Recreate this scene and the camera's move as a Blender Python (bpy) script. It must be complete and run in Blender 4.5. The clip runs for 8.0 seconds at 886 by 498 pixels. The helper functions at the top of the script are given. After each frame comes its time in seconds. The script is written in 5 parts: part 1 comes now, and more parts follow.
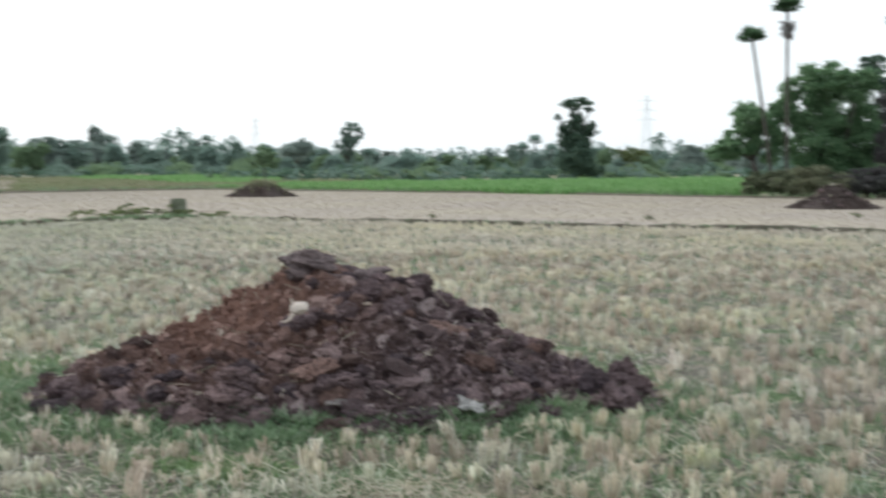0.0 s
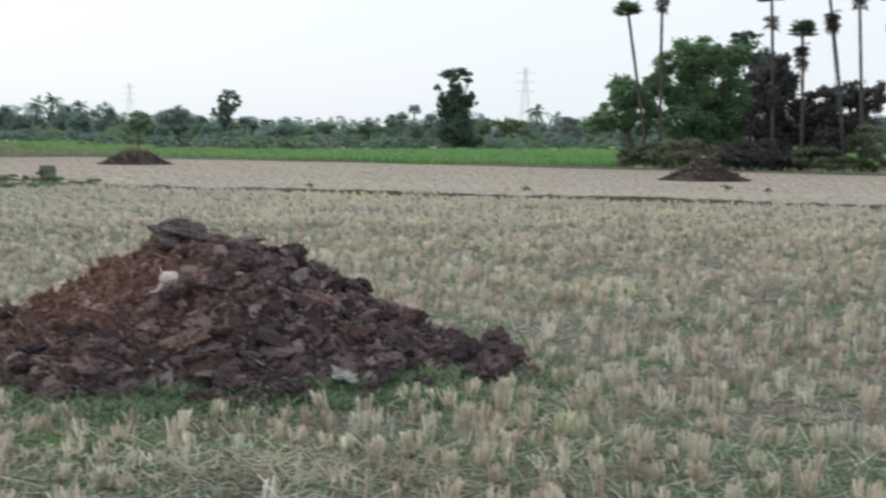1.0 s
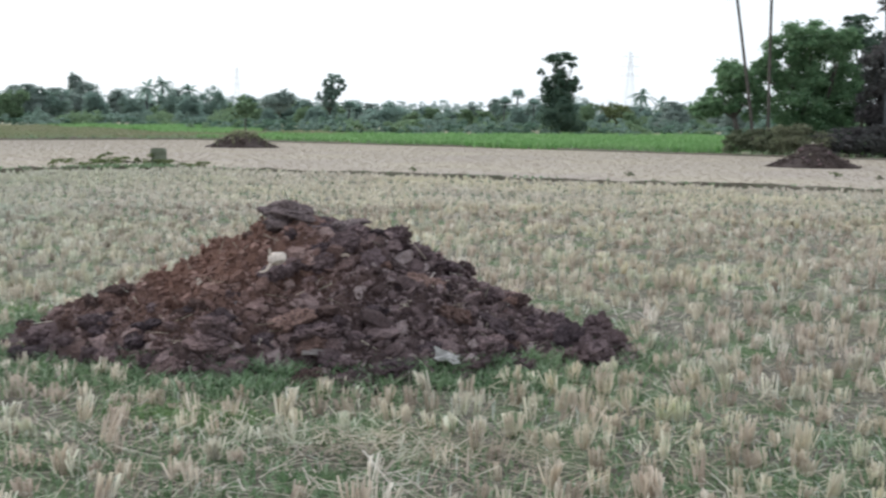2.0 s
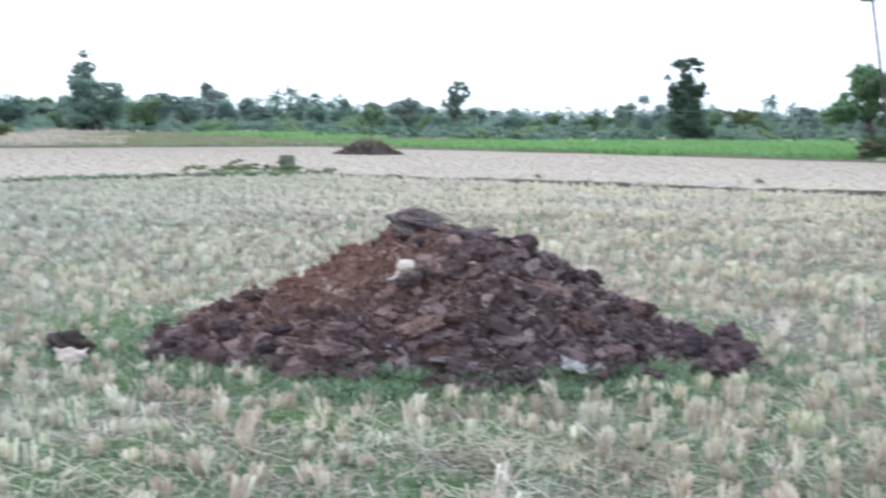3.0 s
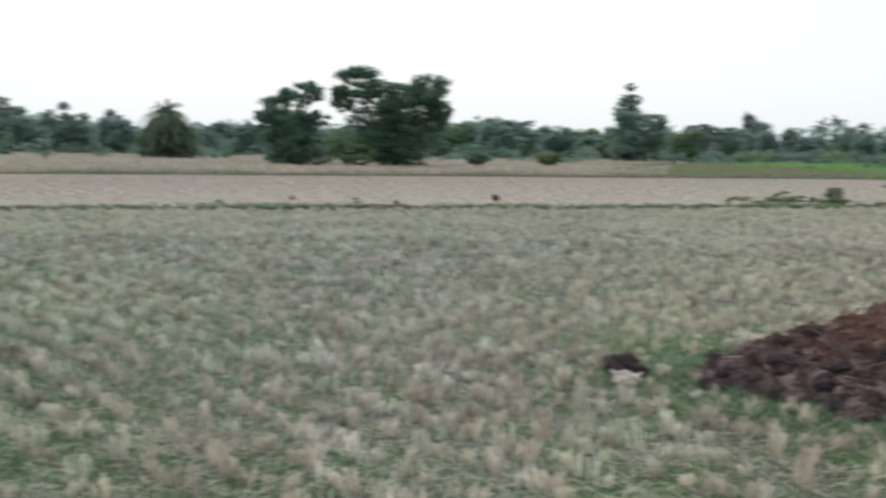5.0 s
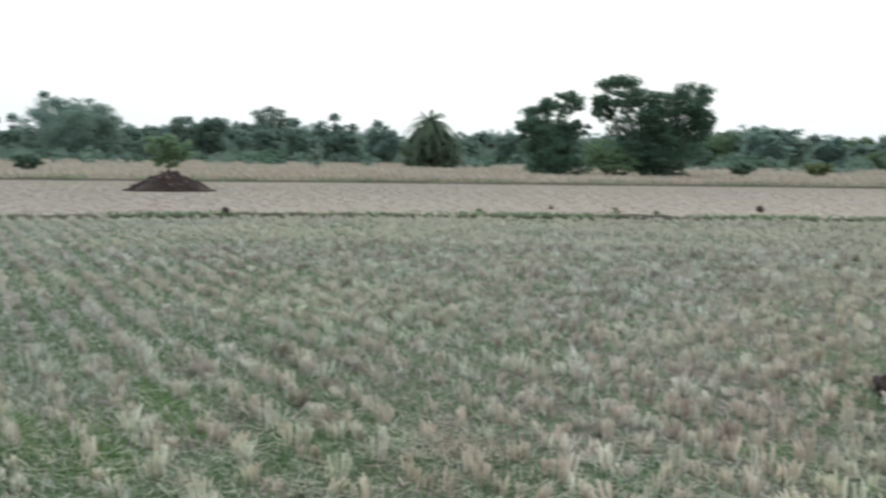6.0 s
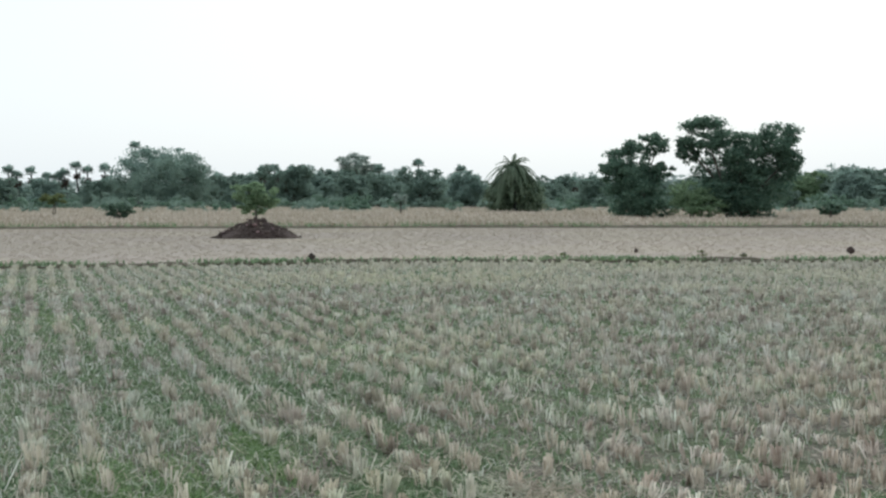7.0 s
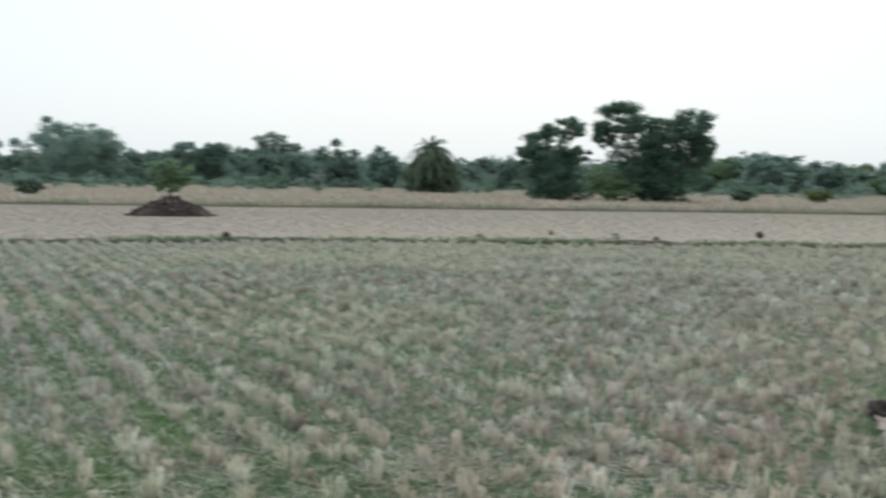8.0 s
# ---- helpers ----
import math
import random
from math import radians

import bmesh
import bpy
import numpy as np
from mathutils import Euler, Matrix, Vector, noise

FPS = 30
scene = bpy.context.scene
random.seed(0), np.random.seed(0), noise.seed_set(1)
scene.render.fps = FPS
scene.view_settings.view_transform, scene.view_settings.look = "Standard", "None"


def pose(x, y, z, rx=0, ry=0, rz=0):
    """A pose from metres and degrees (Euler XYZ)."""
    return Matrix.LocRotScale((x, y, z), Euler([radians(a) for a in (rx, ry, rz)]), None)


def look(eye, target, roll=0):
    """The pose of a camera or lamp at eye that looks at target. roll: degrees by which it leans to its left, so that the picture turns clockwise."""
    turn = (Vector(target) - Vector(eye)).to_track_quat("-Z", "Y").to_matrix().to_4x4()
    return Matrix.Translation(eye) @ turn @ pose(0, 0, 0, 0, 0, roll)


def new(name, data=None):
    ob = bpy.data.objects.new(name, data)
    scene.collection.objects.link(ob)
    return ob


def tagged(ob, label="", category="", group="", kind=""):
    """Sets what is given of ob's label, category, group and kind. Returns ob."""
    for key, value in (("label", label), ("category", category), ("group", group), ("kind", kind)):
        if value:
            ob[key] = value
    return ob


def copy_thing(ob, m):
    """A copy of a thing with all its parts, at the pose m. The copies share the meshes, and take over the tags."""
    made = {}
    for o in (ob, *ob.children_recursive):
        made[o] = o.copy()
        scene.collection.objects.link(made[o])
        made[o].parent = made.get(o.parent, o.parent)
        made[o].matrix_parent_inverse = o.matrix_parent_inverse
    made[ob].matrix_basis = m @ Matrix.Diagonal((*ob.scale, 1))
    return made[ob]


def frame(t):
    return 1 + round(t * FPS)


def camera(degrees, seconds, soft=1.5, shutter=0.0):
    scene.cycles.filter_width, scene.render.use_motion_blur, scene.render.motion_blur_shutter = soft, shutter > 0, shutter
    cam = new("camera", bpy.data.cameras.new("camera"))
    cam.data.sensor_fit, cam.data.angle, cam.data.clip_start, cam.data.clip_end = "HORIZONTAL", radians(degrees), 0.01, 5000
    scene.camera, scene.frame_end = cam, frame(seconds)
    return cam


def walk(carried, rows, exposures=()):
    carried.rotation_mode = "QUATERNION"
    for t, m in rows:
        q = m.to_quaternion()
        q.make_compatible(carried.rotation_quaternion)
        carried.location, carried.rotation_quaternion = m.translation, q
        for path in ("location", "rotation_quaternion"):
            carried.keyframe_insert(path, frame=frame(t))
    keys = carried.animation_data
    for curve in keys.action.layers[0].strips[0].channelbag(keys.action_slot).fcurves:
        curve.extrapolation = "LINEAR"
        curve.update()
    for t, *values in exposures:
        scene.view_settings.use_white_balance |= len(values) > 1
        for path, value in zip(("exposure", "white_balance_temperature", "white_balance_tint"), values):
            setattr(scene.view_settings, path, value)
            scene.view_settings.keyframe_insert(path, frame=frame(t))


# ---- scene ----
cam = camera(39.2, 8.0, soft=2.4, shutter=0.65)
# seconds, eye, target, roll
PATH = [
    (0.0, (0.009, 0.046, 1.598), (-0.960, 9.976, 0.927), -0.11),
    (0.1, (-0.000, 0.023, 1.592), (-0.754, 9.970, 0.891), -0.06),
    (0.2, (0.019, 0.015, 1.599), (-0.462, 9.974, 0.839), 0.14),
    (0.3, (0.013, 0.042, 1.586), (-0.372, 10.003, 0.791), 0.19),
    (0.4, (0.028, 0.061, 1.592), (-0.235, 10.025, 0.786), 0.31),
    (0.5, (0.038, 0.065, 1.596), (-0.092, 10.032, 0.791), 0.22),
    (0.7, (0.042, 0.048, 1.604), (0.106, 10.012, 0.758), 0.72),
    (0.9, (0.049, 0.053, 1.593), (0.127, 10.009, 0.663), 0.78),
    (1.0, (0.041, 0.084, 1.592), (0.041, 10.043, 0.684), 0.51),
    (1.3, (0.050, 0.082, 1.585), (-0.147, 10.041, 0.692), 0.33),
    (1.5, (0.040, 0.075, 1.591), (-0.324, 10.028, 0.692), 0.29),
    (1.7, (0.035, 0.047, 1.590), (-0.526, 9.980, 0.575), 0.45),
    (2.8, (0.032, -0.042, 1.612), (-1.487, 9.787, 0.571), 0.74),
    (3.0, (0.009, -0.014, 1.606), (-1.785, 9.773, 0.607), 0.56),
    (3.5, (-0.006, -0.033, 1.608), (-2.631, 9.573, 0.701), 0.56),
    (4.0, (-0.033, -0.061, 1.611), (-3.658, 9.221, 0.764), 0.51),
    (4.5, (-0.086, -0.057, 1.606), (-4.820, 8.714, 0.793), 0.84),
    (5.0, (-0.116, -0.084, 1.598), (-5.803, 8.102, 0.799), 0.74),
    (5.2, (-0.115, -0.106, 1.605), (-6.190, 7.798, 0.820), 0.34),
    (6.3, (-0.102, -0.071, 1.600), (-7.616, 6.494, 0.945), 0.72),
    (6.5, (-0.083, -0.108, 1.601), (-7.714, 6.331, 1.052), 0.31),
    (6.7, (-0.087, -0.055, 1.604), (-7.787, 6.310, 1.150), -0.10),
    (7.0, (-0.086, -0.110, 1.625), (-7.804, 6.235, 1.224), 0.02),
    (7.5, (-0.078, -0.105, 1.610), (-7.742, 6.308, 1.244), 0.11),
    (7.7, (-0.064, -0.097, 1.598), (-7.654, 6.397, 1.125), 0.32),
    (8.0, (-0.052, -0.088, 1.597), (-7.327, 6.751, 1.052), 0.88),
]
walk(cam, [(t, look(eye, target, roll)) for t, eye, target, roll in PATH],
     exposures=[(0.0, 0.25, 6300, 9), (0.5, 0.19, 6300, 9.5), (1.0, 0.03, 6300, 11), (1.5, 0.02, 6320, 11), (1.8, 0.12, 6300, 11), (2.7, 0.86, 5700, 13), (3.0, 0.86, 5700, 13),
                (3.5, 0.70, 5700, 13), (4.0, 0.33, 5950, 12), (4.5, 0.0, 6300, 11), (5.2, 0.02, 6300, 10), (6.3, 0.12, 6250, 8), (6.6, 0.10, 6250, 8), (7.0, -0.02, 6250, 8), (7.5, -0.06, 6250, 8), (8.0, -0.06, 6250, 8)])

# ---- sky and sun: a bright hazy evening sky, the sun veiled low ahead to the west ----
SUN_AZ, SUN_EL = radians(42), radians(38)
world = bpy.data.worlds.new("sky")
scene.world = world
world.use_nodes = True
wn, wl = world.node_tree.nodes, world.node_tree.links
sky = wn.new("ShaderNodeTexSky")
sky.sky_type, sky.sun_disc = "NISHITA", False
sky.sun_elevation, sky.sun_rotation = SUN_EL, -SUN_AZ
sky.air_density, sky.dust_density, sky.ozone_density = 1.0, 4.0, 1.0
veil = wn.new("ShaderNodeMix")
veil.data_type = "RGBA"
veil.inputs[0].default_value = 0.82
veil.inputs[7].default_value = (9.4, 10.0, 10.3, 1)
wl.new(sky.outputs[0], veil.inputs[6])
wl.new(veil.outputs[2], wn["Background"].inputs[0])
wn["Background"].inputs[1].default_value = 0.105

sun = new("sun", bpy.data.lights.new("sun", "SUN"))
sun.data.energy, sun.data.angle, sun.data.color = 1.25, radians(14), (1.0, 0.97, 0.93)
sun.matrix_world = look((-60 * math.sin(SUN_AZ), 60 * math.cos(SUN_AZ), 60 * math.tan(SUN_EL)), (0, 0, 0))


# ---- materials ----
def material(name, rough=0.85):
    m = bpy.data.materials.new(name)
    m.use_nodes = True
    n, l = m.node_tree.nodes, m.node_tree.links
    b = n["Principled BSDF"]
    b.inputs["Roughness"].default_value = rough
    b.inputs["Specular IOR Level"].default_value = 0.25
    return m, n, l, b


def noise_node(n, l, scale, detail=6.0, rough=0.6, coord="Object"):
    t = n.new("ShaderNodeTexNoise")
    t.inputs["Scale"].default_value, t.inputs["Detail"].default_value, t.inputs["Roughness"].default_value = scale, detail, rough
    if coord == "World":
        l.new(n.new("ShaderNodeNewGeometry").outputs["Position"], t.inputs["Vector"])
    else:
        l.new(n.new("ShaderNodeTexCoord").outputs[coord], t.inputs["Vector"])
    return t.outputs["Fac"]


def ramp(n, l, fac, stops):
    r = n.new("ShaderNodeValToRGB")
    e = r.color_ramp.elements
    while len(e) < len(stops):
        e.new(0.5)
    for i, (p, c) in enumerate(stops):
        e[i].position, e[i].color = p, (*c, 1)
    l.new(fac, r.inputs[0])
    return r.outputs[0]


def blend(n, l, fac, a, b, mode="MIX"):
    x = n.new("ShaderNodeMix")
    x.data_type, x.blend_type = "RGBA", mode
    for sock, v in ((x.inputs[0], fac), (x.inputs[6], a), (x.inputs[7], b)):
        if isinstance(v, bpy.types.NodeSocket):
            l.new(v, sock)
        elif isinstance(v, tuple):
            sock.default_value = (*v, 1)
        else:
            sock.default_value = v
    return x.outputs[2]


def calc(n, l, op, a, b=0.0, c=0.0):
    x = n.new("ShaderNodeMath")
    x.operation = op
    for i, v in enumerate((a, b, c)):
        if isinstance(v, bpy.types.NodeSocket):
            l.new(v, x.inputs[i])
        else:
            x.inputs[i].default_value = v
    return x.outputs[0]


def relief(n, l, b, height, strength, distance):
    x = n.new("ShaderNodeBump")
    x.inputs["Distance"].default_value = distance
    if isinstance(strength, bpy.types.NodeSocket):
        l.new(strength, x.inputs["Strength"])
    else:
        x.inputs["Strength"].default_value = strength
    l.new(height, x.inputs["Height"])
    l.new(x.outputs[0], b.inputs["Normal"])


def island(n):
    return n.new("ShaderNodeNewGeometry").outputs["Random Per Island"]


def blades(name, stops, patch, patch_scale, through_light=0.25, clump=None, clump_scale=3.0, weathered=None, cells=None):
    """Straw, grass and leaves: every blade its own shade, with broad patches over the field."""
    m, n, l, b = material(name, 0.75)
    col = ramp(n, l, island(n), stops)
    big = noise_node(n, l, patch_scale, 4.0)
    f = ramp(n, l, big, [(0.38, (0, 0, 0)), (0.62, (1, 1, 1))])
    col = blend(n, l, f, col, blend(n, l, 0.55, col, patch))
    if clump:
        f = ramp(n, l, noise_node(n, l, clump_scale, 2.0), [(0.36, (0, 0, 0)), (0.64, (1, 1, 1))])
        col = blend(n, l, f, col, blend(n, l, 0.66, col, clump))
    if cells:
        # every clump weathers on its own: pinkish, grey, bleached, mouldy dark or still greenish
        pick = n.new("ShaderNodeTexVoronoi")
        pick.inputs["Scale"].default_value = cells[0]
        l.new(n.new("ShaderNodeTexCoord").outputs["Object"], pick.inputs["Vector"])
        one = n.new("ShaderNodeSeparateXYZ")
        l.new(pick.outputs["Color"], one.inputs[0])
        tint = ramp(n, l, one.outputs[0], cells[1])
        col = blend(n, l, 1.0, col, tint, "MULTIPLY")
    if weathered:
        # greyer, longer-rained-on straw towards the wet western side of the field
        sep = n.new("ShaderNodeSeparateXYZ")
        l.new(n.new("ShaderNodeTexCoord").outputs["Object"], sep.inputs[0])
        tint, slope, shift = weathered
        d = calc(n, l, "MULTIPLY_ADD", sep.outputs[0], slope, calc(n, l, "MULTIPLY_ADD", big, 0.8, shift))
        f = ramp(n, l, d, [(0.0, (0, 0, 0)), (0.6, (1, 1, 1))])
        col = blend(n, l, f, col, blend(n, l, 1.0, col, tint, "MULTIPLY"))
    l.new(col, b.inputs["Base Color"])
    t = n.new("ShaderNodeBsdfTranslucent")
    l.new(col, t.inputs[0])
    mix = n.new("ShaderNodeMixShader")
    mix.inputs[0].default_value = through_light
    l.new(b.outputs[0], mix.inputs[1])
    l.new(t.outputs[0], mix.inputs[2])
    l.new(mix.outputs[0], n["Material Output"].inputs[0])
    return m


STRAW = blades("straw", [(0.0, (0.30, 0.26, 0.21)), (0.3, (0.56, 0.51, 0.43)), (0.7, (0.765, 0.715, 0.615)), (1.0, (0.88, 0.85, 0.78))],
               (0.82, 0.78, 0.54), 0.22, 0.52, (0.55, 0.46, 0.41), 3.8, ((0.85, 0.91, 0.955), -0.11, -0.75),
               (3.6, [(0.0, (0.58, 0.55, 0.53)), (0.2, (0.81, 0.775, 0.755)), (0.42, (0.97, 0.97, 0.945)), (0.62, (0.96, 0.92, 0.905)), (0.82, (0.88, 0.96, 0.92)), (1.0, (1.16, 1.18, 1.22))]))
STRAW_OLD = blades("old_straw", [(0.0, (0.34, 0.30, 0.245)), (0.3, (0.56, 0.51, 0.43)), (0.7, (0.74, 0.695, 0.595)), (1.0, (0.84, 0.81, 0.74))],
                   (0.78, 0.74, 0.51), 0.22, 0.52, (0.60, 0.53, 0.46), 2.2, ((0.82, 0.87, 0.875), -0.08, -0.8))
STRAW_PALE = blades("pale_straw", [(0.0, (0.36, 0.312, 0.266)), (0.5, (0.40, 0.352, 0.30)), (1.0, (0.44, 0.392, 0.335))], (0.43, 0.395, 0.312), 0.12, 0.55, None, 3.0, ((0.87, 0.88, 0.885), -0.03, -0.95))
GRASS = blades("green_grass", [(0.0, (0.065, 0.125, 0.065)), (0.5, (0.165, 0.262, 0.13)), (1.0, (0.38, 0.47, 0.33))], (0.22, 0.29, 0.16), 0.6, 0.35)
PALE_GRASS = blades("withered_grass", [(0.0, (0.27, 0.31, 0.245)), (0.5, (0.46, 0.51, 0.435)), (1.0, (0.66, 0.70, 0.64))], (0.50, 0.50, 0.40), 0.5, 0.45)
FRESH = blades("fresh_grass", [(0.0, (0.10, 0.18, 0.07)), (0.5, (0.19, 0.30, 0.125)), (1.0, (0.36, 0.46, 0.27))], (0.23, 0.31, 0.145), 0.8, 0.45)
CROP = blades("green_crop", [(0.0, (0.11, 0.25, 0.075)), (0.5, (0.19, 0.375, 0.125)), (1.0, (0.31, 0.48, 0.21))], (0.26, 0.42, 0.18), 0.12)
VERGE = blades("verge_grass", [(0.0, (0.17, 0.18, 0.10)), (0.5, (0.27, 0.265, 0.165)), (1.0, (0.40, 0.37, 0.27))], (0.21, 0.27, 0.13), 0.15)
DRY_GRASS = blades("dry_grass", [(0.0, (0.36, 0.305, 0.25)), (0.5, (0.52, 0.455, 0.385)), (1.0, (0.64, 0.575, 0.50))], (0.40, 0.36, 0.28), 0.07)


def leaves(name, dark, light, patch, through_light=0.5):
    return blades(name, [(0.0, dark), (0.6, tuple((a + c) / 2 for a, c in zip(dark, light))), (1.0, light)], patch, 0.5, through_light)


LEAF_GREEN = leaves("leaf_green", (0.082, 0.152, 0.115), (0.20, 0.30, 0.22), (0.135, 0.212, 0.15), 0.55)
LEAF_GROVE = leaves("leaf_grove_green", (0.115, 0.225, 0.12), (0.28, 0.42, 0.235), (0.185, 0.295, 0.16), 0.55)
LEAF_DARK = leaves("leaf_dark", (0.075, 0.13, 0.10), (0.17, 0.245, 0.175), (0.11, 0.165, 0.115))
LEAF_OLIVE = leaves("leaf_olive", (0.10, 0.14, 0.06), (0.22, 0.27, 0.12), (0.16, 0.17, 0.09))
# the next four have haze painted in: paler, bluer, low-contrast leaf colours
LEAF_GREY_HAZE = leaves("leaf_grey_haze", (0.27, 0.335, 0.305), (0.34, 0.41, 0.37), (0.30, 0.365, 0.325), 0.62)
LEAF_BELT_HAZE = leaves("leaf_belt_haze", (0.23, 0.325, 0.285), (0.305, 0.41, 0.36), (0.265, 0.355, 0.305), 0.62)
LEAF_WEST_HAZE = leaves("leaf_west_haze", (0.18, 0.262, 0.225), (0.262, 0.357, 0.30), (0.22, 0.30, 0.245))
LEAF_HAZE = leaves("leaf_pale_haze", (0.36, 0.43, 0.415), (0.45, 0.53, 0.505), (0.40, 0.47, 0.44), 0.62)
LEAF_LIGHT = leaves("leaf_light_green", (0.165, 0.255, 0.15), (0.265, 0.365, 0.22), (0.21, 0.295, 0.17))
LEAF_BROWN = leaves("leaf_withered", (0.085, 0.082, 0.085), (0.215, 0.195, 0.195), (0.125, 0.14, 0.125), 0.55)
LEAF_SCRUB = leaves("leaf_scrub", (0.12, 0.15, 0.09), (0.27, 0.30, 0.19), (0.21, 0.20, 0.135), 0.55)
LEAF_DEAD = leaves("leaf_dead_palm", (0.05, 0.038, 0.032), (0.14, 0.11, 0.09), (0.09, 0.07, 0.06))
LEAF_DATE = leaves("leaf_date_palm", (0.10, 0.15, 0.10), (0.22, 0.29, 0.20), (0.17, 0.21, 0.14))
LEAF_PALM = leaves("leaf_palm", (0.055, 0.12, 0.065), (0.15, 0.24, 0.13), (0.10, 0.16, 0.085))


def bark(name, dark, light):
    m, n, l, b = material(name, 0.9)
    f = noise_node(n, l, 6.0)
    l.new(ramp(n, l, f, [(0.3, dark), (0.7, light)]), b.inputs["Base Color"])
    relief(n, l, b, f, 0.5, 0.03)
    return m


BARK = bark("bark", (0.045, 0.042, 0.036), (0.135, 0.12, 0.105))
PALM_BARK = bark("palm_bark", (0.045, 0.048, 0.05), (0.115, 0.122, 0.125))


def soil(name, dark, mid, red, random_shade=True, red_at=None):
    m, n, l, b = material(name, 0.95)
    fine, coarse = noise_node(n, l, 42.0, 9.0, 0.78, "World"), noise_node(n, l, 2.2, 5.0, 0.6, "World")
    col = ramp(n, l, fine, [(0.36, tuple(0.6 * c for c in dark)), (0.50, mid), (0.66, tuple(min(1, 2.0 * c) for c in mid))])
    fac = ramp(n, l, coarse, [(0.42, (0, 0, 0)), (0.66, (1, 1, 1))])
    if red_at:
        # fresh red subsoil tipped out over one flank
        tc = n.new("ShaderNodeTexCoord")
        far = n.new("ShaderNodeVectorMath")
        far.operation = "DISTANCE"
        l.new(tc.outputs["Object"], far.inputs[0])
        far.inputs[1].default_value = red_at
        d = calc(n, l, "MULTIPLY_ADD", coarse, -0.7, far.outputs["Value"])
        fac = ramp(n, l, d, [(0.05, (1, 1, 1)), (1.0, (0.10, 0.10, 0.10))])
    col = blend(n, l, fac, col, blend(n, l, 0.75 if red_at else 0.6, col, red))
    if random_shade:
        oi = n.new("ShaderNodeObjectInfo")
        r = ramp(n, l, oi.outputs["Random"], [(0.0, (0.40, 0.40, 0.44)), (0.5, (0.85, 0.83, 0.84)), (0.85, (1.15, 1.11, 1.09)), (1.0, (1.5, 1.45, 1.43))])
        col = blend(n, l, 1.0, col, r, "MULTIPLY")
    l.new(col, b.inputs["Base Color"])
    relief(n, l, b, fine, 1.0, 0.05)
    return m


RED_AT = (-0.72, -0.18, 0.62)
SOIL = soil("dug_soil", (0.05, 0.035, 0.037), (0.215, 0.158, 0.166), (0.26, 0.176, 0.163))
SOIL_RED = soil("red_soil", (0.060, 0.038, 0.034), (0.225, 0.146, 0.126), (0.28, 0.172, 0.142))
SOIL_DRY = soil("dry_soil", (0.07, 0.054, 0.055), (0.235, 0.182, 0.182), (0.25, 0.18, 0.168), False)
SOIL_BODY = soil("heap_soil", (0.036, 0.026, 0.028), (0.13, 0.092, 0.091), (0.40, 0.220, 0.160), False, RED_AT)
SOIL_FAR = soil("old_soil", (0.04, 0.03, 0.028), (0.085, 0.066, 0.06), (0.10, 0.07, 0.06), False)
BUND_SOIL = soil("bund_soil", (0.06, 0.05, 0.04), (0.15, 0.128, 0.10), (0.10, 0.11, 0.065), False)


def crumb_soil():
    m, n, l, b = material("soil_crumbs", 0.95)
    fine = noise_node(n, l, 55.0, 8.0, 0.75, "World")
    col = ramp(n, l, island(n), [(0.0, (0.042, 0.031, 0.034)), (0.35, (0.125, 0.091, 0.096)), (0.8, (0.275, 0.204, 0.209)), (1.0, (0.45, 0.37, 0.365))])
    coarse = noise_node(n, l, 2.2, 5.0)
    far = n.new("ShaderNodeVectorMath")
    far.operation = "DISTANCE"
    l.new(n.new("ShaderNodeTexCoord").outputs["Object"], far.inputs[0])
    far.inputs[1].default_value = RED_AT
    f = ramp(n, l, calc(n, l, "MULTIPLY_ADD", coarse, -0.7, far.outputs["Value"]), [(0.05, (1, 1, 1)), (1.0, (0.10, 0.10, 0.10))])
    col = blend(n, l, f, col, blend(n, l, 0.65, col, (0.40, 0.22, 0.16)))
    grain = ramp(n, l, fine, [(0.32, (0.5, 0.5, 0.5)), (0.5, (1, 1, 1)), (0.68, (1.5, 1.47, 1.45))])
    col = blend(n, l, 1.0, col, grain, "MULTIPLY")
    l.new(col, b.inputs["Base Color"])
    relief(n, l, b, fine, 1.0, 0.035)
    return m


SOIL_CRUMB = crumb_soil()


def plain(name, colour, rough=0.5, metal=0.0):
    m, n, l, b = material(name, rough)
    f = noise_node(n, l, 30.0, 5.0)
    l.new(ramp(n, l, f, [(0.3, tuple(0.7 * c for c in colour)), (0.65, colour)]), b.inputs["Base Color"])
    b.inputs["Metallic"].default_value = metal
    return m


WHITE_PLASTIC = plain("dusty_white_plastic", (0.62, 0.53, 0.46), 0.5)
GREY_SHEET = plain("dirty_sheet", (0.38, 0.365, 0.35), 0.6)
DUST_SHEET = plain("soil_stained_sheet", (0.22, 0.19, 0.18), 0.7)
CREAM = plain("cream_scrap", (0.62, 0.52, 0.44), 0.7)
BLUE_PLASTIC = plain("pale_blue_plastic", (0.36, 0.42, 0.48), 0.5)
# galvanised steel, lightened so the far towers look faded by haze
STEEL = plain("galvanised_steel", (0.80, 0.83, 0.85), 0.55, 0.0)
STONE = plain("weathered_stump", (0.15, 0.165, 0.115), 0.95)

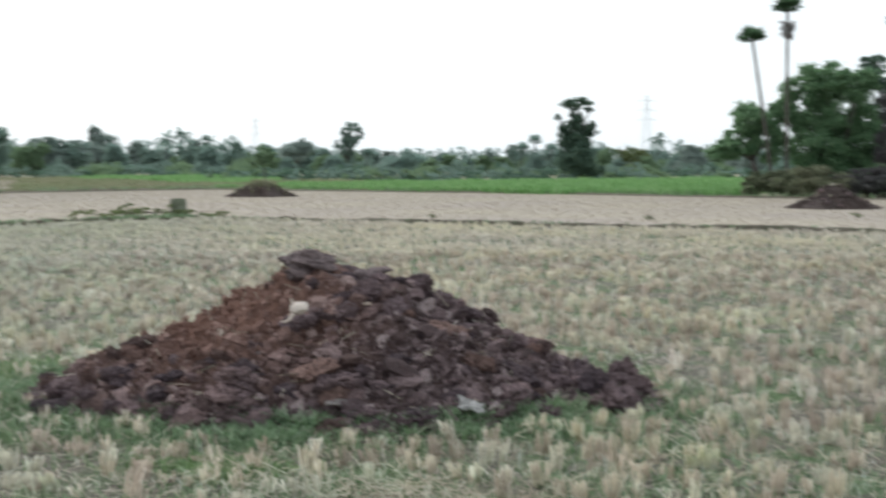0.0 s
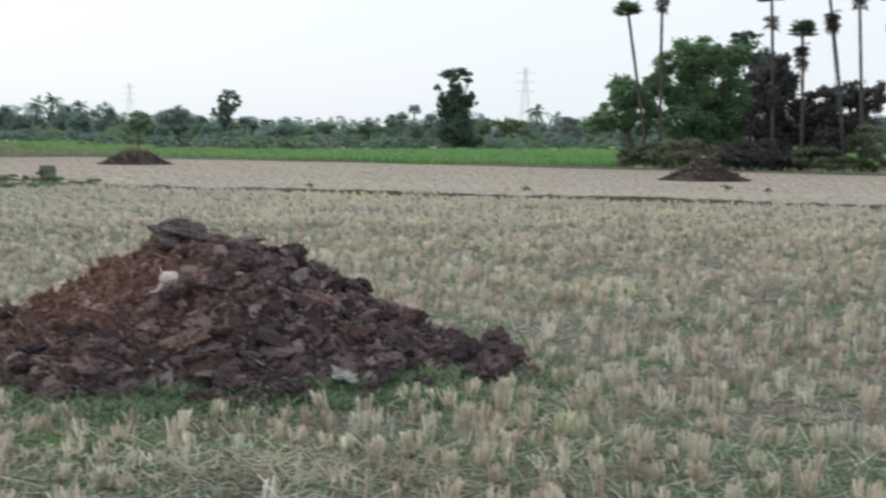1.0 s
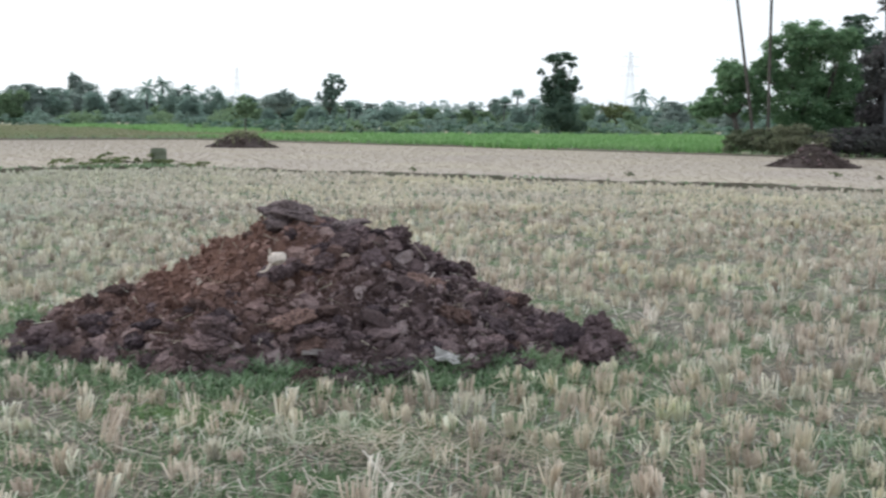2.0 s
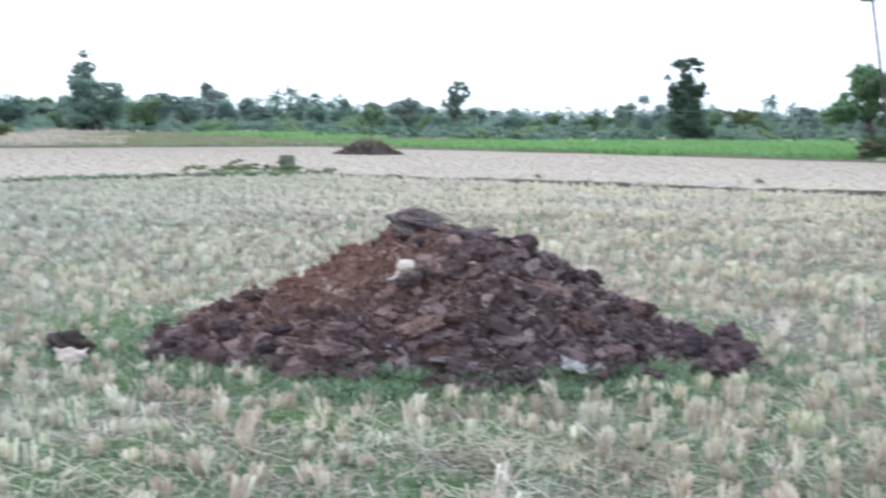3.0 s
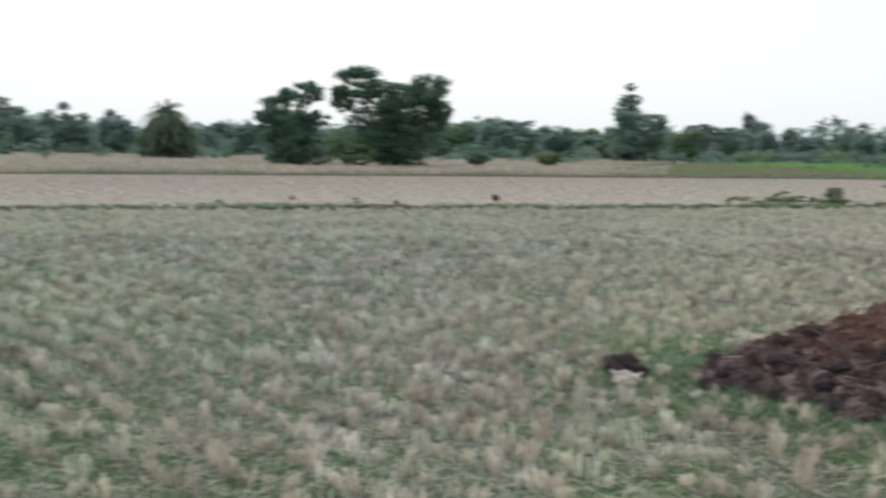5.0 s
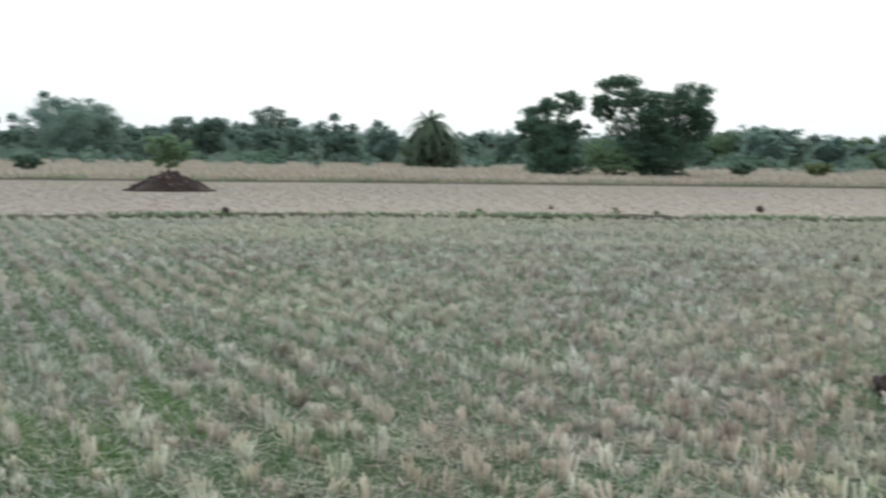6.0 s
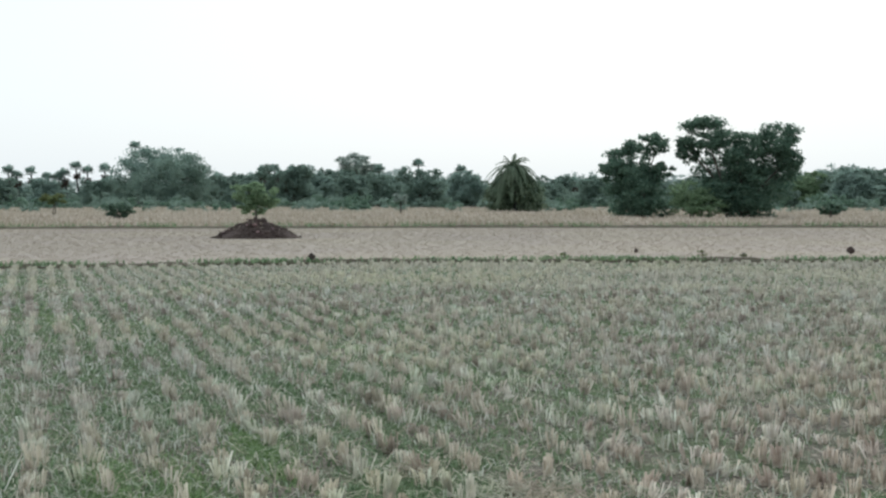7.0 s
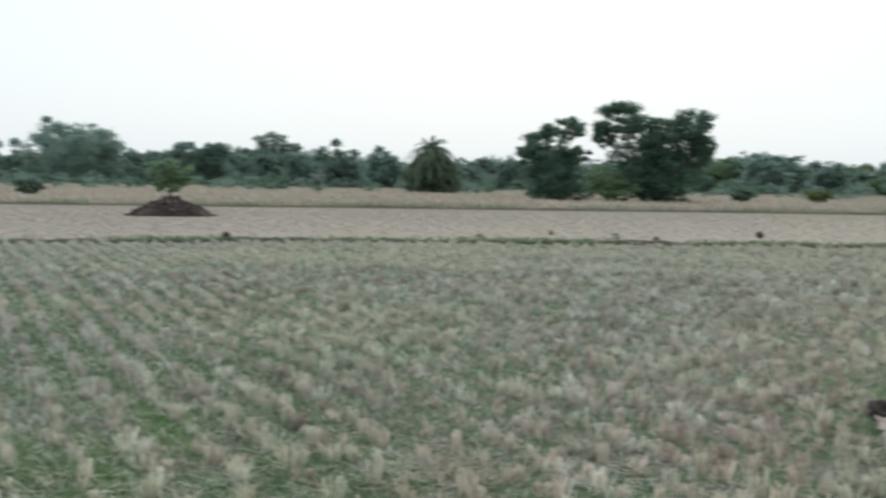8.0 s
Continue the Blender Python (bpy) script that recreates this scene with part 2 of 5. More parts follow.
# ---- plan ----
# near field inside the bunds, second field inside the outer edges; each line: a point, a direction, inner side on the right
BUND_R = [(-11.0, 36.6), (-4.5, 34.5), (1.7, 31.9), (10.1, 28.7), (22.0, 24.2), (40.0, 17.5)]
BUND_L = [(-11.0, 36.6), (-16.2, 30.8), (-20.6, 25.1), (-24.3, 19.8), (-27.9, 13.4), (-30.2, 7.7), (-36.0, -8.0)]
EDGE_R = [(-24.0, 82.0), (0.0, 69.5), (8.6, 62.0), (19.2, 55.2), (60.0, 30.0)]
EDGE_L = [(-24.0, 82.0), (-41.0, 62.5), (-54.5, 44.5), (-67.5, 24.4), (-85.0, -8.0)]


def half(p, q):
    """nx, ny, c of the line through p and q: nx*x + ny*y - c is positive on the camera's side."""
    nx, ny = q[1] - p[1], p[0] - q[0]
    k = math.hypot(nx, ny)
    nx, ny = nx / k, ny / k
    c = nx * p[0] + ny * p[1]
    return (-nx, -ny, -c) if c > 0 else (nx, ny, c)


NEAR_LINES = [half(BUND_R[0], BUND_R[3]), half(BUND_L[0], BUND_L[3]), half(BUND_L[3], BUND_L[5])]
FAR_LINES = [half(EDGE_R[0], EDGE_R[3]), half(EDGE_L[0], EDGE_L[2]), half(EDGE_L[2], EDGE_L[3])]


def inside(x, y, lines):
    return np.min([nx * x + ny * y - c for nx, ny, c in lines], axis=0)


def rise(x, y):
    """Height of the ground, gently uneven."""
    near = 1 / (1 + (np.hypot(x, y) / 20) ** 4)
    return near * (0.018 * np.sin(0.9 * x + 0.4 * y) + 0.015 * np.sin(0.5 * x - 1.1 * y + 1) + 0.012 * np.sin(2.3 * x + 1.9 * y))


def patches(x, y, s, k):
    """Smooth patchy values about 0..1 for the growth of weeds."""
    v = 0
    for i in range(5):
        a = 1.7 * i + k
        v = v + np.sin(s * (1.35 ** i) * (x * math.cos(a) + y * math.sin(a)) + 2.1 * i + k) / 5
    return 0.5 + v


# ---- mesh helpers ----
def mesh_of(name, verts, faces, mat, smooth=False):
    """A mesh from arrays: verts (n, 3), faces (m, 3) or (m, 4)."""
    verts, faces = np.asarray(verts, np.float32), np.asarray(faces, np.int32)
    me = bpy.data.meshes.new(name)
    me.vertices.add(len(verts))
    me.vertices.foreach_set("co", verts.ravel())
    me.loops.add(faces.size)
    me.loops.foreach_set("vertex_index", faces.ravel())
    me.polygons.add(len(faces))
    me.polygons.foreach_set("loop_start", np.arange(0, faces.size, faces.shape[1], dtype=np.int32))
    me.update(calc_edges=True)
    me.polygons.foreach_set("use_smooth", np.full(len(faces), smooth))
    me.materials.append(mat)
    return me


def thing(name, label, category, m=None, group="", kind=""):
    ob = tagged(new(name), label, category, group, kind)
    if m is not None:
        ob.matrix_world = m
    return ob


def part(name, data, parent, label=""):
    ob = new(name, data)
    ob.parent = parent
    return tagged(ob, label)


def merge(chunks):
    vs, fs, k = [], [], 0
    for v, f in chunks:
        vs.append(v)
        fs.append(np.asarray(f) + k)
        k += len(v)
    return np.concatenate(vs), np.concatenate(fs)


def tube(points, radii, sides=8):
    """A closed tapering tube along points, in quads."""
    pts = np.asarray(points, float)
    n = len(pts)
    tang = np.gradient(pts, axis=0)
    tang /= np.linalg.norm(tang, axis=1)[:, None] + 1e-9
    ref = np.where(np.abs(tang[:, 2:]) > 0.9, [[1.0, 0, 0]], [[0, 0, 1.0]])
    a = np.cross(tang, ref)
    a /= np.linalg.norm(a, axis=1)[:, None] + 1e-9
    b = np.cross(tang, a)
    th = np.arange(sides) * 2 * np.pi / sides
    r = np.asarray(radii, float)[:, None, None]
    v = pts[:, None] + r * (np.cos(th)[None, :, None] * a[:, None] + np.sin(th)[None, :, None] * b[:, None])
    v = np.concatenate([v.reshape(-1, 3), pts[:1], pts[-1:]])
    f = []
    for i in range(n - 1):
        for j in range(sides):
            k = (j + 1) % sides
            f.append((i * sides + j, i * sides + k, (i + 1) * sides + k, (i + 1) * sides + j))
    for j in range(0, sides, 2):
        f.append((n * sides, (j + 2) % sides, j + 1, j))
        f.append((n * sides + 1, (n - 1) * sides + j, (n - 1) * sides + j + 1, (n - 1) * sides + (j + 2) % sides))
    return v, np.array(f)


def upright_blades(rng, x, y, z, height, width, lean, bend=0.0, splay=None):
    """One thin bent blade for each foot: a quad, or two when bent."""
    n = len(x)
    a, d = rng.uniform(0, 2 * np.pi, n), rng.uniform(0, 2 * np.pi, n)
    ln = np.abs(rng.normal(0, lean, n))
    up = np.stack([np.sin(ln) * np.cos(d), np.sin(ln) * np.sin(d), np.cos(ln)], 1) * height[:, None]
    if splay is not None:
        up[:, :2] += splay * height[:, None]
    side = np.stack([np.cos(a), np.sin(a), 0 * a], 1) * (width[:, None] / 2)
    foot = np.stack([x, y, z - 0.01], 1)
    if not bend:
        v = np.stack([foot - side, foot + side, foot + up + side, foot + up - side], 1).reshape(-1, 3)
        return v, np.arange(4 * n).reshape(n, 4)
    out = np.stack([np.cos(d), np.sin(d), -0.35 + 0 * d], 1) * (bend * height * rng.uniform(0.3, 1.2, n))[:, None]
    midp = foot + up * 0.6
    tip = foot + up + out
    v = np.stack([foot - side, foot + side, midp + side * 0.9, midp - side * 0.9, tip + side * 0.15, tip - side * 0.15], 1).reshape(-1, 3)
    k = np.arange(n)[:, None] * 6
    return v, np.concatenate([k + [0, 1, 2, 3], k + [3, 2, 4, 5]])


# ---- ground: one sheet to the horizon ----
def build_ground():
    m, n, l, b = material("field_soil", 0.95)
    tc = n.new("ShaderNodeTexCoord")
    sep = n.new("ShaderNodeSeparateXYZ")
    l.new(tc.outputs["Object"], sep.inputs[0])
    edge = noise_node(n, l, 0.8, 5.0)
    wob = calc(n, l, "MULTIPLY_ADD", edge, 3.0, -1.5)

    def zone(lines):
        v = None
        for nx, ny, c in lines:
            d = calc(n, l, "MULTIPLY_ADD", sep.outputs[0], nx, calc(n, l, "MULTIPLY_ADD", sep.outputs[1], ny, -c))
            v = d if v is None else calc(n, l, "MINIMUM", v, d)
        v = calc(n, l, "ADD", v, wob)
        r = n.new("ShaderNodeMapRange")
        r.interpolation_type = "SMOOTHSTEP"
        r.inputs["From Min"].default_value, r.inputs["From Max"].default_value = -0.6, 0.6
        l.new(v, r.inputs["Value"])
        return r.outputs[0]

    fine, mid, broad = noise_node(n, l, 26.0, 8.0, 0.7), noise_node(n, l, 1.6, 6.0), noise_node(n, l, 0.16, 4.0)
    litter = ramp(n, l, fine, [(0.32, (0.055, 0.050, 0.040)), (0.52, (0.16, 0.147, 0.118)), (0.74, (0.45, 0.41, 0.34))])
    weed = ramp(n, l, fine, [(0.32, (0.040, 0.066, 0.034)), (0.55, (0.115, 0.175, 0.078)), (0.8, (0.27, 0.30, 0.19))])
    near = blend(n, l, ramp(n, l, mid, [(0.44, (0, 0, 0)), (0.62, (1, 1, 1))]), litter, weed)
    pale = ramp(n, l, fine, [(0.28, (0.275, 0.236, 0.202)), (0.5, (0.335, 0.292, 0.25)), (0.75, (0.39, 0.343, 0.295))])
    pale = blend(n, l, ramp(n, l, broad, [(0.4, (0, 0, 0)), (0.65, (1, 1, 1))]), pale, blend(n, l, 0.5, pale, (0.42, 0.375, 0.27)))
    wet = ramp(n, l, calc(n, l, "MULTIPLY_ADD", sep.outputs[0], -0.03, calc(n, l, "MULTIPLY_ADD", broad, 0.8, -0.95)), [(0.0, (1, 1, 1)), (0.6, (0.84, 0.85, 0.86))])
    pale = blend(n, l, 1.0, pale, wet, "MULTIPLY")
    wild = blend(n, l, ramp(n, l, broad, [(0.4, (0, 0, 0)), (0.6, (1, 1, 1))]), (0.29, 0.255, 0.185), (0.17, 0.17, 0.09))
    col = blend(n, l, zone(FAR_LINES), wild, pale)
    close = zone(NEAR_LINES)
    col = blend(n, l, close, col, near)
    l.new(col, b.inputs["Base Color"])
    # the second field is trodden smooth
    relief(n, l, b, fine, calc(n, l, "MULTIPLY", close, 0.9), 0.03)

    rad = np.concatenate([[0.05, 0.3, 0.6], np.geomspace(0.9, 4500, 190)])
    seg = 360
    th = np.arange(seg) * 2 * np.pi / seg
    x, y = (rad[:, None] * np.sin(th)).ravel(), (rad[:, None] * np.cos(th)).ravel()
    v = np.concatenate([np.stack([x, y, rise(x, y)], 1), [[0, 0, rise(0.0, 0.0)]]])
    i, j = np.meshgrid(np.arange(len(rad) - 1), np.arange(seg), indexing="ij")
    k = (j + 1) % seg
    f = np.stack([i * seg + j, i * seg + k, (i + 1) * seg + k, (i + 1) * seg + j], -1).reshape(-1, 4)
    jj = np.arange(0, seg, 2)
    cap = np.stack([np.full(len(jj), len(v) - 1), (jj + 2) % seg, jj + 1, jj], 1)
    f = np.concatenate([f, cap])[:, ::-1]
    tagged(new("ground", mesh_of("ground", v, f, m, True)), "harvested stubble field with dry soil and green weeds", "ground", kind="structure")


build_ground()


def bund(name, line, width, height, seed, label):
    """A low uneven earth bank along a line."""
    rng = np.random.default_rng(seed)
    pts = [np.array(line[0])]
    for p, q in zip(line, line[1:]):
        p, q = np.array(p), np.array(q)
        k = max(2, int(np.linalg.norm(q - p) / 0.35))
        pts += [p + (q - p) * (i + 1) / k for i in range(k)]
    pts = np.array(pts)
    tang = np.gradient(pts, axis=0)
    tang /= np.linalg.norm(tang, axis=1)[:, None]
    nrm = np.stack([-tang[:, 1], tang[:, 0]], 1)
    pts = pts + nrm * (0.25 * np.sin(np.arange(len(pts)) * 0.11 + seed))[:, None]
    prof = np.array([(-1.0, -0.06), (-0.62, 0.35), (-0.4, 0.9), (0.0, 1.0), (0.4, 0.85), (0.65, 0.3), (1.0, -0.06)])
    hh = height * (0.9 + 0.14 * np.sin(np.arange(len(pts)) * 0.23 + seed) + rng.normal(0, 0.10, len(pts)))
    v = []
    for i, p in enumerate(pts):
        for o, h in prof:
            q = p + nrm[i] * o * width / 2 * rng.uniform(0.85, 1.15)
            v.append((q[0], q[1], rise(q[0], q[1]) + h * max(0.04, hh[i]) * (1 if h < 0 else rng.uniform(0.75, 1.2)) - (0.05 if h < 0 else 0)))
    k = len(prof)
    f = [(i * k + j, i * k + j + 1, (i + 1) * k + j + 1, (i + 1) * k + j) for i in range(len(pts) - 1) for j in range(k - 1)]
    tagged(new(name, mesh_of(name, v, f, BUND_SOIL, False)), label, "field bund", kind="structure")
    return pts, nrm


bunds = [bund("bund_north", BUND_R, 0.45, 0.115, 3, "low earth bund with sparse weeds between stubble fields"),
         bund("bund_west", BUND_L, 0.5, 0.125, 5, "low earth bund with dark green weeds between stubble fields"),
         bund("field_edge_north", EDGE_R, 1.2, 0.10, 7, "low earth bank along the edge of the green crop"),
         bund("field_edge_west", EDGE_L, 1.2, 0.15, 9, "dark earth bank below the tall dry grass")]

# ---- stubble, weeds, lying straw, crop and tall grass ----
ROW = radians(69)          # heading of the planting rows
MOUND_C, MOUND_A, MOUND_B = (-1.55, 8.55), 2.05, 1.42


def heap_free(x, y, margin=0.0):
    keep = ((x - MOUND_C[0]) / (MOUND_A - 0.12 + margin)) ** 2 + ((y - MOUND_C[1]) / (MOUND_B - 0.1 + margin)) ** 2 > 1
    for cx, cy, r in ((-15.6, 63.3, 1.6), (9.8, 46.7, 1.5), (-45.2, 26.9, 1.6)):
        keep &= np.hypot(x - cx, y - cy) > r
    return keep & (np.hypot(x + 3.93, y - 7.60) > 0.24)


def sector(x, y, lo=-27, hi=76):
    az = np.degrees(np.arctan2(-x, y))
    return (az > lo) & (az < hi) | (np.hypot(x, y) < 13)


def row_grid(rng, gap, step, reach, loose=0.08):
    """Feet of the planted clumps, in rows."""
    u, w = np.meshgrid(np.arange(-reach, reach, step), np.arange(-reach, reach, gap))
    u, w = u.ravel() + rng.normal(0, step * 0.25, u.size), w.ravel() + rng.normal(0, gap * loose, u.size)
    dx, dy = -math.sin(ROW), math.cos(ROW)
    return dx * u - dy * w, dy * u + dx * w


def between_rows(x, y, gap=0.36, reach=24):
    """True where a place lies in the open strip between two rows of the near field."""
    w = (math.cos(ROW) * -x - math.sin(ROW) * y + reach) / gap
    return np.abs(w - np.round(w)) > 0.2


def stubble(name, gap, step, lines, outer, reach, rmin, rmax, per, height, mat, label, seed, stem, loose=0.1):
    rng = np.random.default_rng(seed)
    x, y = row_grid(rng, gap, step, reach, loose)
    r = np.hypot(x, y)
    ok = sector(x, y) & (r > rmin) & (r < rmax) & (inside(x, y, lines) > 0.3) & heap_free(x, y, 0.24)
    if outer is not None:
        ok &= inside(x, y, outer) < -0.5
    if outer is None:
        ok &= rng.random(len(x)) < 0.92 - 0.45 * (patches(x, y, 1.3, 2) > 0.62)
    x, y = x[ok], y[ok]
    k = rng.integers(per[0], per[1], len(x))
    idx = np.repeat(np.arange(len(x)), k)
    clump = rng.uniform(0.55, 1.3, len(x))
    spread = (0.022 + 0.028 * rng.random(len(x))) * (1 + 4 * max(0.0, loose - 0.1))
    turn, out = rng.uniform(0, 2 * np.pi, len(idx)), np.sqrt(rng.random(len(idx)))
    ox, oy = np.cos(turn) * out * spread[idx], np.sin(turn) * out * spread[idx]
    bx, by = x[idx] + ox, y[idx] + oy
    hgt = height * clump[idx] * rng.uniform(0.7, 1.08, len(idx)) * np.where(rng.random(len(idx)) < 0.15, 0.5, 1.0)
    grow = np.clip(np.hypot(bx, by) / 14, 1, 3.2) ** 0.8
    v, f = upright_blades(rng, bx, by, rise(bx, by), hgt, stem * grow * rng.uniform(0.7, 1.6, len(idx)), 0.16, splay=np.stack([ox, oy], 1) * 3.0 + rng.normal(0, 0.14, (len(x), 2))[idx])
    tagged(new(name, mesh_of(name, v, f, mat)), label, "stubble", kind="stuff")


stubble("near_stubble", 0.36, 0.14, NEAR_LINES, None, 24, 1.0, 22, (10, 34), 0.128, STRAW, "dry cut rice stubble clumps standing in rows", 11, 0.0088)
stubble("middle_stubble", 0.36, 0.15, NEAR_LINES, None, 46, 22, 46, (9, 16), 0.115, STRAW_OLD, "dry cut rice stubble of the near field", 12, 0.0105)
stubble("far_stubble", 0.36, 0.25, FAR_LINES, NEAR_LINES, 92, 20, 92, (7, 12), 0.026, STRAW_PALE, "pale dry stubble of the field beyond the bund", 13, 0.012, 0.6)


def scatter(rng, n, rmin, rmax, lo=-27, hi=76, power=1.3):
    r = rmin + (rmax - rmin) * rng.random(n) ** power
    az = np.radians(rng.uniform(lo, hi, n))
    return -r * np.sin(az), r * np.cos(az)


# spilled straw and cushions of fresh grass: centre, spread across and along, pieces
STRAW_SPILLS = [(-0.55, 5.6, 0.45, 0.18, 480), (-1.0, 5.85, 0.3, 0.15, 200), (-5.0, 4.55, 0.20, 0.16, 520), (-5.7, 4.3, 0.10, 0.10, 160), (2.1, 7.0, 0.09, 0.07, 60)]
GREEN_CUSHIONS = [(-1.8, 6.3, 0.10, 0.25, 1300), (-6.9, 4.0, 0.08, 0.42, 2400), (-6.0, 3.0, 0.09, 0.45, 2200), (-6.5, 2.8, 0.08, 0.4, 1500), (-16.1, 6.4, 0.12, 1.2, 1400), (-4.0, 9.1, 0.30, 0.45, 2600)]


def lying_straw():
    rng = np.random.default_rng(21)
    x, y = scatter(rng, 120000, 0.8, 30, -60, 110, power=1.1)
    for cx, cy, sx, sy, k in STRAW_SPILLS:
        x, y = np.append(x, rng.normal(cx, sx, k)), np.append(y, rng.normal(cy, sy, k))
    ok = heap_free(x, y)
    x, y = x[ok], y[ok]
    n = len(x)
    a = rng.uniform(0, 2 * np.pi, n)
    ln, w = rng.uniform(0.03, 0.09, n) + rng.gamma(1.2, 0.04, n), rng.uniform(0.003, 0.009, n) * np.clip(np.hypot(x, y) / 9, 1, 2)
    tilt = rng.normal(0, 0.22, n)
    d = np.stack([np.cos(a), np.sin(a), tilt], 1) * ln[:, None] / 2
    s = np.stack([-np.sin(a), np.cos(a), 0 * a], 1) * w[:, None] / 2
    c = np.stack([x, y, rise(x, y) + 0.012 + np.abs(tilt) * ln / 2 + rng.uniform(0, 0.05, n)], 1)
    v = np.stack([c - d - s, c + d - s, c + d + s, c - d + s], 1).reshape(-1, 3)
    tagged(new("loose_straw", mesh_of("loose_straw", v, np.arange(4 * n).reshape(n, 4), STRAW)), "loose pale straw lying between the stubble", "straw", kind="stuff")


def weeds():
    rng = np.random.default_rng(31)
    x, y = scatter(rng, 310000, 0.8, 34, -40, 90, power=1.15)
    p = patches(x, y, 0.9, 0.4)
    ring = np.hypot((x - MOUND_C[0]) / MOUND_A, (y - MOUND_C[1]) / MOUND_B)
    green_lobe = np.exp(-((x + 4.0) ** 2 / 0.8 + (y - 9.3) ** 2 / 1.4))
    want = np.clip((p - 0.33) * 2.4, 0.12, 1) * 0.8 + np.exp(-((ring - 1.02) / 0.16) ** 2) + green_lobe
    az, far = np.degrees(np.arctan2(-x, y)), np.hypot(x, y)
    want *= np.where(far > 9.3, 0.15 + 0.85 * np.clip((az - 28) / 26, 0, 1), 1.0)
    want = np.maximum(want, 0.85 * (far < 6.5) * (patches(x, y, 1.6, 5) > 0.40))
    want = np.maximum(want, 0.62 * np.clip((az - 30) / 24, 0, 1) * np.clip((26 - far) / 8, 0, 1) * (0.5 + patches(x, y, 1.2, 3)))
    want = np.maximum(want, 0.55 * np.exp(-((ring - 1.1) / 0.4) ** 2) * (patches(x, y, 2.2, 1) > 0.45))
    ok = (rng.random(len(x)) < want) & heap_free(x, y) & (inside(x, y, NEAR_LINES) > 0)
    x, y, ring = x[ok], y[ok], ring[ok]
    n = len(x)
    h = rng.uniform(0.03, 0.09, n) * (1 + 0.6 * np.exp(-((ring - 1.0) / 0.14) ** 2))
    v, f = upright_blades(rng, x, y, rise(x, y), h, 0.0125 * np.clip(np.hypot(x, y) / 9, 1, 2.2) * rng.uniform(0.6, 1.5, n), 0.5, 0.5)
    th = rng.uniform(math.pi * 0.9, math.pi * 2.1, 18000)
    q = 1.0 + np.abs(rng.normal(0, 0.19, len(th))) - 0.09
    keep = rng.random(len(th)) < 0.25 + 0.75 * (patches(th * 3, q, 1.0, 1.0) > 0.42)
    th, q = th[keep], q[keep]
    x2, y2 = MOUND_C[0] + MOUND_A * q * np.cos(th), MOUND_C[1] + MOUND_B * q * np.sin(th)
    v2, f2 = upright_blades(rng, x2, y2, rise(x2, y2) + 0.8 * np.maximum(0, 1 - q), rng.uniform(0.05, 0.15, len(th)), 0.012 * rng.uniform(0.6, 1.4, len(th)), 0.45, 0.5)
    x3, y3 = scatter(rng, 120000, 3.0, 24, 20, 90, 0.9)
    a3 = np.degrees(np.arctan2(-x3, y3))
    keep = rng.random(len(x3)) < (0.12 + 1.0 * (patches(x3, y3, 1.2, 3) - 0.25)) * np.clip((a3 - 30) / 24, 0, 1) * np.clip((25 - np.hypot(x3, y3)) / 8, 0, 1)
    keep &= between_rows(x3, y3)
    x3, y3 = x3[keep], y3[keep]
    v3, f3 = upright_blades(rng, x3, y3, rise(x3, y3), rng.uniform(0.03, 0.10, len(x3)), 0.011 * np.clip(np.hypot(x3, y3) / 9, 1, 2.2) * rng.uniform(0.6, 1.5, len(x3)), 0.5, 0.5)
    # thick low cushions of fresh green between the western rows
    x4, y4 = scatter(rng, 150000, 2.5, 13, 38, 90, 1.0)
    a4 = np.degrees(np.arctan2(-x4, y4))
    keep = rng.random(len(x4)) < np.clip((patches(x4, y4, 1.0, 9) - 0.56) * 7, 0, 1) * np.clip((a4 - 42) / 12, 0, 1)
    keep &= between_rows(x4, y4)
    x4, y4 = x4[keep], y4[keep]
    v4, f4 = upright_blades(rng, x4, y4, rise(x4, y4), rng.uniform(0.02, 0.06, len(x4)), 0.012 * rng.uniform(0.6, 1.5, len(x4)), 0.6, 0.5)
    v, f = merge([(v, f), (v2, f2), (v3, f3), (v4, f4)])
    tagged(new("weeds", mesh_of("weeds", v, f, GRASS)), "short green weeds growing between the stubble", "grass", kind="stuff")


def cushions():
    """Low fresh grass in the open strips, stretched along the rows."""
    rng = np.random.default_rng(33)
    xs, ys = [], []
    for cx, cy, across, along, k in GREEN_CUSHIONS:
        p, q = rng.normal(0, across, k), rng.normal(0, along, k)
        xs.append(cx + p * math.cos(ROW) - q * math.sin(ROW)), ys.append(cy + p * math.sin(ROW) + q * math.cos(ROW))
    x, y = np.concatenate(xs), np.concatenate(ys)
    ok = heap_free(x, y)
    x, y = x[ok], y[ok]
    v, f = upright_blades(rng, x, y, rise(x, y), rng.uniform(0.03, 0.085, len(x)), 0.012 * rng.uniform(0.6, 1.5, len(x)), 0.55, 0.5)
    tagged(new("fresh_grass", mesh_of("fresh_grass", v, f, FRESH)), "bright green cushions of fresh grass between the rows", "grass", kind="stuff")


